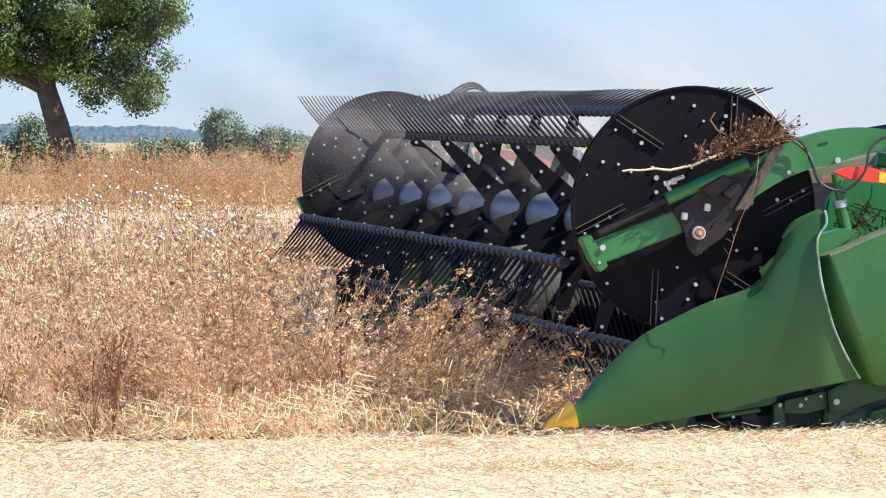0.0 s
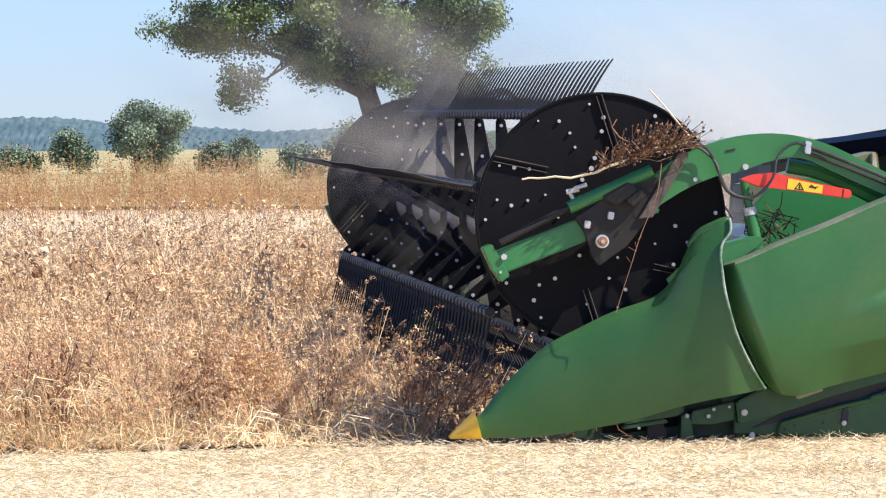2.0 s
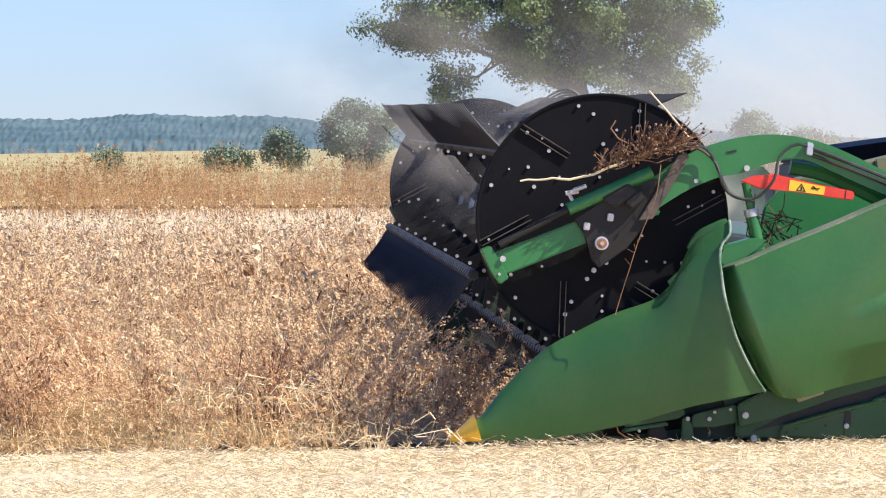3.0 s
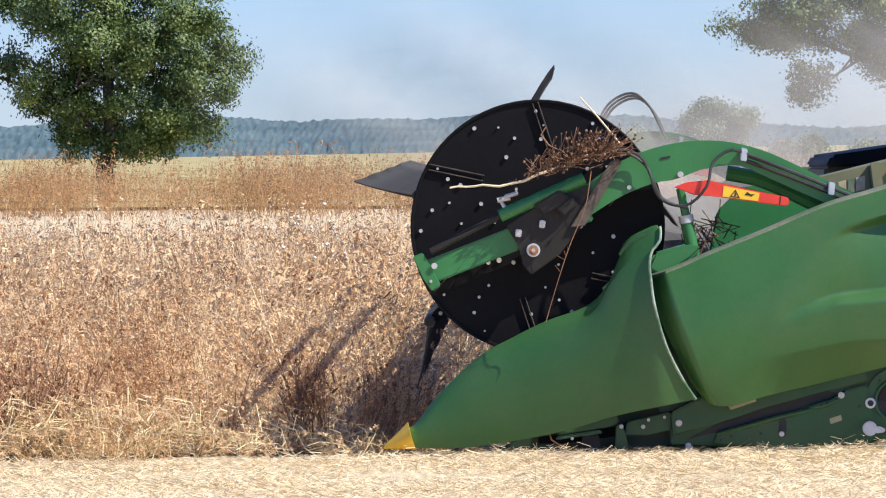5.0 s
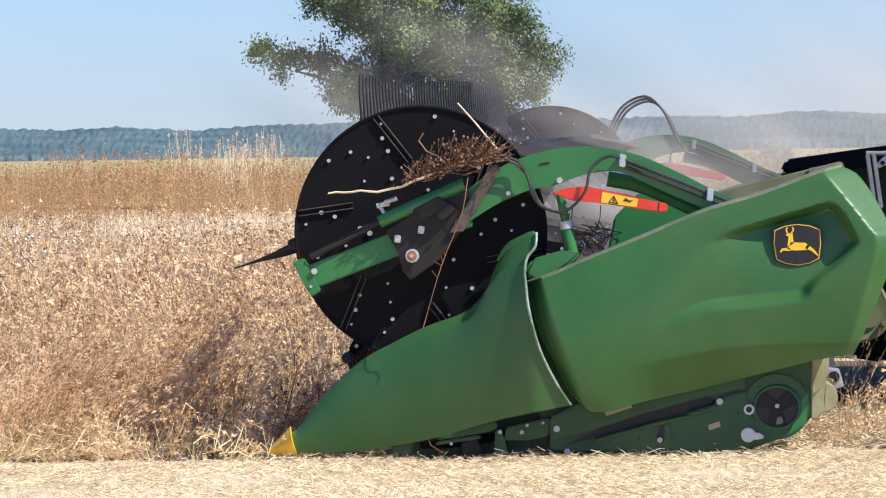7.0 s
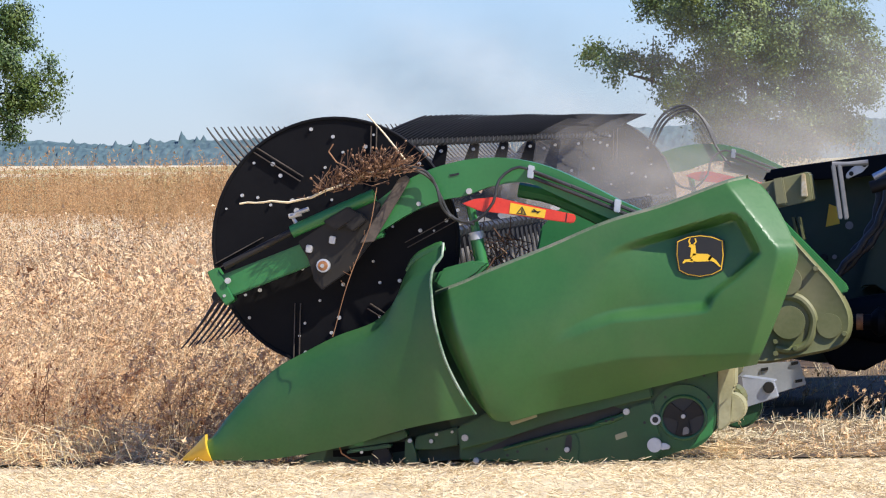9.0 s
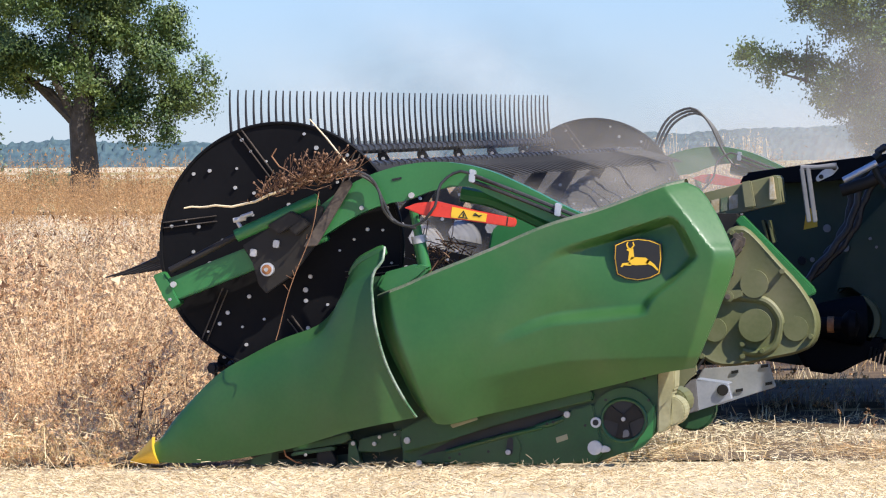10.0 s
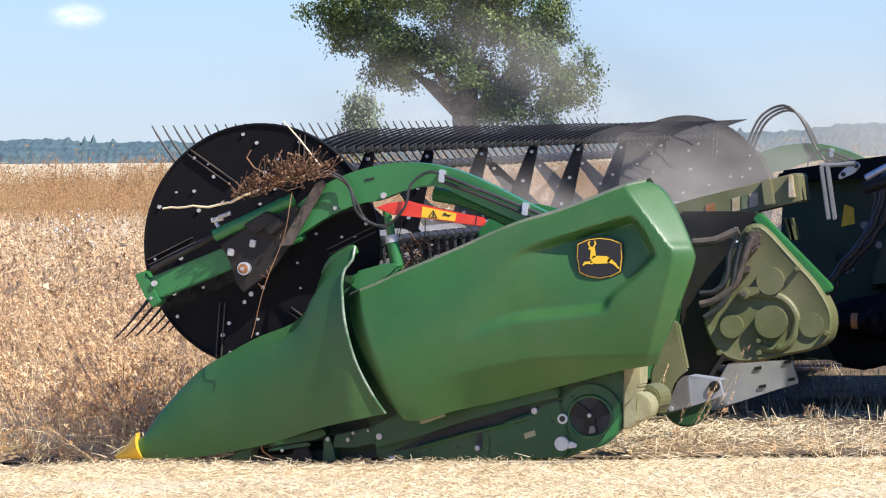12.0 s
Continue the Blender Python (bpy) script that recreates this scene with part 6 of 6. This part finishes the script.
    part("flange", bm, M_DRUM, br, "steel flange in darker grey painted as shade")
    for x, z in ((1.470, 0.272), (1.475, 0.180)):
        bm = bmesh.new()
        disc(bm, (x, z), 0.012, 1.37, 1.39, 10, 0.003)
        part("bolt", bm, M_BOLT, br)
    bm = bmesh.new()
    disc(bm, (1.660, 0.276), 0.024, 1.385, 1.41, 20, 0.003)
    part("plug", bm, M_STEEL, br)
    bm = bmesh.new()
    prism(bm, [(1.371, 0.288), (1.672, 0.312), (1.705, 0.205), (1.521, 0.147), (1.295, 0.071), (1.28, 0.131)], 3.3, 3.32, 0.004)
    pl = part("hanger_plate", bm, M_ZINC, header, "zinc perforated plate in the shade")
    for x, z in ((1.516, 0.273), (1.653, 0.301), (1.537, 0.189), (1.672, 0.221)):
        bm = bmesh.new()
        prism(bm, [(x - 0.016, z - 0.010), (x + 0.016, z - 0.004), (x + 0.016, z + 0.010), (x - 0.016, z + 0.004)], 3.292, 3.31)
        part("slot", bm, M_INK_GAP, pl)
    # olive pressings and a pipe end below the shield's back corner
    bm = bmesh.new()
    prism(bm, [(1.40, 0.16), (1.40, 0.34), (1.49, 0.56), (1.52, 0.55), (1.561, 0.35), (1.50, 0.30), (1.46, 0.16)], 1.30, 1.36, 0.008)
    part("upright_plate", bm, M_OLIVE, header)
    bm = bmesh.new()
    disc(bm, (1.57, 0.27), 0.06, 0.35, 0.60, 20, 0.01)
    part("lower_drum", bm, M_OLIVE, header)
    bm = bmesh.new()
    disc(bm, (1.53, 0.20), 0.10, 1.42, 1.50, 24, 0.01)
    part("roller", bm, M_DEEP, header)
    bm = bmesh.new()
    tube(bm, [(1.44, 1.34, 0.315), (1.50, 1.33, 0.345), (1.55, 1.33, 0.36)], 0.014, 8)
    tube(bm, [(1.50, 1.33, 0.345), (1.515, 1.33, 0.38), (1.51, 1.33, 0.41)], 0.010, 8)
    part("linkage_pin", bm, M_DUSTY, header)


build_shields()
build_base()
build_deck()
build_arms()
reel, cam_discs, bats = build_reel()
build_gearbox()


# ---- the combine's feeder house behind the header ----
def build_feeder():
    root = tagged(empty("combine_harvester"), "dark green feeder house of a combine harvester, darkened as shade, behind its header", "combine harvester")
    bm = bmesh.new()
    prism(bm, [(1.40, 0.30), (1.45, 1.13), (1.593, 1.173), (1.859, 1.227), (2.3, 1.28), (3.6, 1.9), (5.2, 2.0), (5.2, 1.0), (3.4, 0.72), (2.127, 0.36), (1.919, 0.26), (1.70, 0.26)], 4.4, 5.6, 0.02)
    body = part("feeder_house", bm, M_FEED_SHADE, root, "dark green feeder house, darkened further as shade")
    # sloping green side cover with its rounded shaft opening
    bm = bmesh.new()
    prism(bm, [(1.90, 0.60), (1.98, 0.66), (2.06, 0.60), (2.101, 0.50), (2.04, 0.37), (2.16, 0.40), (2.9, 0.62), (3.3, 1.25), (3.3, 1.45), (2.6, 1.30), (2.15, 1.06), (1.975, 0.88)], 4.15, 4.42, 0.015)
    part("side_panel", bm, M_FEED_SHADE, body, "dark green side cover, darkened further as shade")
    bm = bmesh.new()
    ring = [(2.00 + 0.125 * math.cos(a), 0.487 + 0.125 * math.sin(a)) for a in np.linspace(-1.0, 1.3, 18)] + [(2.00 + 0.098 * math.cos(a), 0.487 + 0.11 * math.sin(a)) for a in np.linspace(1.3, -1.0, 18)]
    prism(bm, ring, 4.02, 4.2, 0.004)
    part("shaft_collar", bm, M_OLIVE, body, "dusty olive collar round the shaft")
    bm = bmesh.new()
    tube(bm, [(1.78, 3.95, 0.49), (1.86, 3.95, 0.49), (1.98, 3.98, 0.488), (2.04, 4.0, 0.487)], [0.06, 0.085, 0.112, 0.118], 24)
    shaft = part("drive_shaft", bm, M_BLACK, root, "black shrouded drive shaft")
    bm = bmesh.new()
    tube(bm, [(1.86, 3.5, 0.485), (1.99, 3.5, 0.485), (2.00, 3.5, 0.485), (2.025, 3.5, 0.485), (2.055, 3.5, 0.485), (2.068, 3.5, 0.485)], [0.035, 0.035, 0.05, 0.07, 0.06, 0.02], 24)
    part("joint", bm, M_BLACK, shaft)
    bm = bmesh.new()
    tube(bm, [(1.925, 3.48, 0.485), (1.955, 3.48, 0.485)], 0.038, 18)
    part("band", bm, M_RUST, shaft)
    bm = bmesh.new()
    prism(bm, [(1.44, 1.12), (1.47, 1.18), (1.86, 1.235), (2.3, 1.29), (2.3, 1.20), (1.86, 1.14)], 4.2, 5.6, 0.015)
    part("top_cover", bm, M_BLACK, body)
    # latch levers with their rod and plates
    for dx in (0.0, 0.028):
        bm = bmesh.new()
        prism(bm, [(1.822 + dx, 1.205), (1.842 + dx, 1.205), (1.876 + dx, 0.962), (1.856 + dx, 0.956)], 3.18, 3.20, 0.004)
        part("lever", bm, M_DRUM, root, "dull zinc latch lever")
    bm = bmesh.new()
    tube(bm, [(1.827, 3.2, 1.207), (1.90, 3.2, 1.209), (1.99, 3.2, 1.216)], [0.013, 0.010, 0.014], 10)
    part("rod", bm, M_DRUM, root)
    bm = bmesh.new()
    prism(bm, [(1.965, 1.225), (1.985, 1.205), (1.955, 1.172), (1.885, 1.140), (1.878, 1.160), (1.905, 1.19)], 3.38, 3.40, 0.004)
    part("pivot_plate", bm, M_ZINC, root)
    for x, z in ((1.905, 1.165), (1.965, 1.205)):
        bm = bmesh.new()
        disc(bm, (x, z), 0.011, 3.36, 3.385, 10, 0.002)
        part("bolt", bm, M_STEEL, root)
    bm = bmesh.new()
    tube(bm, [(2.005, 3.4, 1.148), (2.157, 3.4, 1.228)], 0.016, 12)
    part("ram_rod", bm, M_ZINC, root, "bright ram rod")
    bm = bmesh.new()
    tube(bm, [(1.99, 3.45, 1.10), (2.10, 3.45, 1.135), (2.25, 3.45, 1.20)], 0.03, 12)
    tube(bm, [(2.13, 3.42, 1.235), (2.17, 3.42, 1.16), (2.20, 3.42, 1.12)], 0.018, 10)
    part("ram", bm, M_STEEL, root)
    bm = bmesh.new()
    prism(bm, [(1.749, 1.017), (1.795, 1.00), (1.799, 0.923), (1.733, 0.908)], 4.392, 4.41)
    part("label", bm, M_DECALY, root, "yellow warning label")
    # bundle of hoses running down the side
    for k, lp in enumerate(([(2.14, 1.20), (2.06, 1.10), (2.04, 1.0), (1.99, 0.90), (1.93, 0.82), (1.86, 0.74), (1.80, 0.66)], [(2.16, 1.18), (2.08, 1.06), (2.06, 0.98), (2.0, 0.87), (1.92, 0.78), (1.84, 0.70)],
                            [(2.12, 1.22), (2.02, 1.12), (2.01, 1.0), (1.96, 0.88), (1.90, 0.80)], [(2.04, 1.16), (2.2, 1.23), (2.35, 1.25)], [(2.12, 1.25), (2.16, 1.30), (2.24, 1.28)], [(1.80, 0.66), (1.76, 0.58), (1.80, 0.50)])):
        bm = bmesh.new()
        tube(bm, [(p[0] + 0.006 * math.sin(i * 1.7 + k), 3.6 + 0.05 * k, p[1]) for i, p in enumerate(smooth_line(lp, 18))], 0.017, 8)
        part("hose", bm, M_RUBBER, root, "black hydraulic hose")
    for x, z, w, m in ((1.845, 0.915, 0.020, M_DRUM), (1.955, 0.825, 0.018, M_DRUM), (1.725, 0.760, 0.022, M_STEEL), (1.775, 0.765, 0.012, M_DRUM), (2.07, 0.87, 0.008, M_DRUM), (1.86, 0.30, 0.014, M_BOLT), (2.10, 0.83, 0.007, M_DRUM), (1.76, 0.69, 0.010, M_DRUM), (1.79, 0.70, 0.009, M_DRUM), (1.99, 0.95, 0.008, M_DRUM)):
        bm = bmesh.new()
        depth = 4.13 if x > 1.95 else 4.385
        disc(bm, (x, z), w, depth, depth + 0.03, 14, 0.004)
        part("bolt", bm, m, root)
    # underside linkage, coloured black to paint the shadow below the feeder
    bm = bmesh.new()
    prism(bm, [(1.70, 0.40), (1.82, 0.44), (2.15, 0.40), (2.13, 0.33), (2.01, 0.28), (1.92, 0.23), (1.78, 0.25)], 4.0, 4.6, 0.02)
    part("linkage", bm, M_BLACK, root)
    bm = bmesh.new()
    for k in range(7):
        x, z = 2.08 + 0.018 * k, 0.335 - 0.006 * k
        tube(bm, [(x, 3.95, z - 0.03), (x + 0.012, 3.95, z + 0.03)], 0.007, 6)
    part("spring", bm, M_STEEL, root)
    # hull, cab and front wheels out of view, added to shade feeder and ground
    bm = bmesh.new()
    prism(bm, [(2.98, 0.65), (3.0, 2.2), (3.3, 3.5), (5.6, 3.8), (9.7, 3.6), (10.0, 1.5), (8.2, 0.8), (4.4, 0.55)], 2.6, 6.6, 0.08)
    part("hull", bm, M_PANEL, root)
    for y in (2.3, 6.3):
        bm = bmesh.new()
        disc(bm, (4.8, 0.98), 0.97, y, y + 0.7, 40, 0.08)
        wheel = part("wheel", bm, M_RUBBER, root, "black tyre")
        bm = bmesh.new()
        disc(bm, (4.8, 0.98), 0.5, y - 0.02, y + 0.72, 32, 0.03)
        part("rim", bm, M_YELLOW, wheel, "yellow rim")
    return root


combine = build_feeder()


def build_tangle():
    """Torn weed caught on the arm."""
    r = np.random.default_rng(77)
    root = tagged(empty("weed_tangle"), "torn dry brown weed caught on the reel arm", "weed")
    bm = bmesh.new()
    main = smooth_line([(-0.325, 1.055), (-0.22, 1.063), (-0.106, 1.065), (-0.02, 1.09), (0.07, 1.127), (0.18, 1.17), (0.33, 1.20)], 22)
    tube(bm, [(p[0], -0.13 + 0.004 * math.sin(k), p[1] + 0.003 * math.sin(k * 1.9)) for k, p in enumerate(main)], [0.0035 + 0.004 * k / 21 for k in range(22)], 6)
    tube(bm, [(0.181, -0.12, 1.407), (0.25, -0.12, 1.33), (0.34, -0.13, 1.22)], [0.0028, 0.004, 0.004], 6)
    part("stalk", bm, M_STRAW, root, "pale bent stalk")
    bm = bmesh.new()
    buds = bmesh.new()
    for k in range(230):
        u = 0.42 + 0.58 * r.beta(2.2, 1.3)
        i = int(u * 21)
        p = Vector((main[i][0] + r.normal(0, 0.02), -0.13, main[i][1] + r.normal(0, 0.01)))
        d = Vector((r.normal(0.35, 0.5), r.normal(-0.1, 0.4), abs(r.normal(0.5, 0.45))))
        d.normalize()
        ln = r.uniform(0.03, 0.125)
        mid = p + d * ln * 0.5 + Vector(r.normal(0, 0.012, 3))
        e = p + d * ln
        tube(bm, [p, mid, e], [0.0024, 0.0017, 0.0011], 4, caps=False)
        for _ in range(2):
            q = mid.lerp(e, r.uniform(0, 1)) + Vector(r.normal(0, 0.012, 3))
            tube(bm, [mid, q], [0.0015, 0.001], 3, caps=False)
            if r.random() < 0.55:
                w = r.uniform(0.0035, 0.0075)
                tube(buds, [q - d * w, q, q + d * w], [0.002, w, 0.002], 5)
    tagged(part("brush", bm, M_TANGLE, root), kind="stuff")
    tagged(part("bud_cluster", buds, M_TANGLE, root), kind="stuff")
    bm = bmesh.new()
    tube(bm, [(p[0], -0.15 - 0.012 * math.sin(k * 0.5), p[1]) for k, p in enumerate(smooth_line([(0.224, 1.12), (0.20, 0.98), (0.136, 0.819), (0.09, 0.68), (0.047, 0.533)], 24))], 0.0017, 5)
    tube(bm, [(0.049, -0.13, 1.291), (0.03, -0.13, 1.26), (0.06, -0.13, 1.22), (0.10, -0.13, 1.20)], 0.003, 5)
    for k in range(6):
        z = r.uniform(0.6, 0.95)
        x = 0.136 + (z - 0.819) * 0.33
        tube(bm, [(x, -0.155, z), (x + r.normal(0, 0.018), -0.16, z + r.normal(0.015, 0.012))], 0.0014, 4)
    part("hanging_strand", bm, M_TWIG, root)
    # second wad behind the shield, on the lift ram
    bm = bmesh.new()
    for k in range(40):
        p = Vector((0.70 + r.normal(0, 0.04), 0.05, 0.86 + r.normal(0, 0.035)))
        tube(bm, [p, p + Vector(r.normal(0, 0.03, 3)), p + Vector(r.normal(0, 0.05, 3))], 0.0025, 4, caps=False)
    tagged(part("wad", bm, M_TANGLE, root), kind="stuff")
    return root


tangle = build_tangle()


def build_dust():
    """Dust raised by the reel: soft bowed drifts over and behind the header's far half."""
    root = tagged(empty("dust_cloud"), "pale drifting dust raised behind the reel", "dust")
    r = np.random.default_rng(5)
    bm = bmesh.new()
    nu, nv = 18, 14
    g = [[bm.verts.new((-1 + 2 * i / (nu - 1), 0.25 * math.cos(2.2 * (i / (nu - 1) - 0.5)) + 0.06 * math.sin(i * 1.1 + j), -1 + 2 * j / (nv - 1))) for j in range(nv)] for i in range(nu)]
    for i in range(nu - 1):
        for j in range(nv - 1):
            mid = sum((v.co for v in (g[i][j], g[i + 1][j + 1])), Vector()) / 2
            if mid.x ** 2 + mid.z ** 2 < 0.95:
                bm.faces.new((g[i][j], g[i + 1][j], g[i + 1][j + 1], g[i][j + 1]))
    bmesh.ops.delete(bm, geom=[v for v in bm.verts if not v.link_faces], context="VERTS")
    puff = part("dust_drift", bm, M_DUST, root)
    spots = ((0.9, 7.6, 1.2, 1.7, 0.8), (2.2, 10.0, 1.4, 2.6, 1.3), (3.6, 12.5, 1.7, 3.4, 1.9), (5.6, 14.5, 2.1, 3.8, 2.6), (1.4, 9.6, 1.2, 2.0, 0.9), (0.8, 5.0, 0.9, 1.5, 0.6))
    for k, (x, y, z, w, h) in enumerate(spots):
        m = pose(x, y, z, -35, 10 * math.sin(k), 40 + 6 * math.cos(k * 2.0)) @ Matrix.Diagonal((w, 1, h, 1))
        if k == 0:
            puff.matrix_basis = m
        else:
            share(puff, "dust_drift", root, m)
    # thin veils hanging inside and over the reel, thicker towards its far end
    veil = None
    for k, (x, y, z, w, h) in enumerate(((0.5, 2.4, 0.95, 1.1, 0.42), (0.5, 5.2, 1.05, 1.7, 0.62), (-0.35, 6.0, 1.55, 1.5, 0.75))):
        m = pose(x, y, z, 0, 8 * math.sin(k * 1.7), 5 * math.cos(k * 2.3)) @ Matrix.Diagonal((w, 1, h, 1))
        if veil is None:
            veil = new("dust_veil", puff.data.copy())
            veil.parent, veil.matrix_basis = root, m
            veil.data.materials[0] = M_THIN
        else:
            share(veil, "dust_veil", root, m)
    return root


dust = build_dust()


# ---- what moves ----
def drive_x(t):
    return float(np.interp(t, [a for a, _ in DRIVE], [b for _, b in DRIVE]))


def place(t):
    x = drive_x(t)
    return pose(x, TRACK, SLOPE * x)


def reel_angle(t):
    """Degrees of the first bat: about 27 turns a minute."""
    return 134.6 + 160.0 * t + float(np.interp(t, [0, 1.5, 2.5, 9, 10.5, 12], [0, 0.8, 0.4, 0.8, -1.0, -2.4]))


def motions():
    steps = [k / 10 for k in range(121)]
    for thing in (header, combine, tangle, dust):
        walk(thing, [(t, place(t)) for t, _ in DRIVE])
    lift = Matrix.Translation(SHAFT_A) @ ALIGN
    walk(reel, [(t, lift @ pose(0, 0, 0, 0, -reel_angle(t), 0)) for t in steps])
    for d, c in zip(cam_discs, (CAM_A, CAM_B)):
        walk(d, [(t, Matrix.Translation(c) @ ALIGN @ pose(0, 0, 0, 0, -reel_angle(t), 0)) for t in steps])
    for k, bat in enumerate(bats):
        rows = []
        for t in steps:
            a = reel_angle(t) + 60 * k
            # the cam holds the tines hanging down at the back and flicks them up over the top
            back = (a + 180) % 360 - 180
            turn = a + 47 * math.sin(radians(a - 138)) - 62 * math.exp(-(back / 36) ** 2 / 2)
            rows.append((t, lift @ pose(BAT_R * math.cos(radians(a)), REEL_LEN / 2, BAT_R * math.sin(radians(a)), 0, -turn, 0)))
        walk(bat, rows)
    # each crop strip leans under the reel and is laid flat by the table
    for x, ob in strips:
        z = float(ground_z(x, 20))
        rows = []
        for t in [k / 5 for k in range(61)]:
            u = x - drive_x(t)
            a = 88 * float(ramp01(u, -0.95, -0.15)) ** 1.25
            rows.append((t, pose(x, 0, z - 0.24 * (a / 88) ** 1.4, 0, a, 0)))
        walk(ob, rows)


motions()
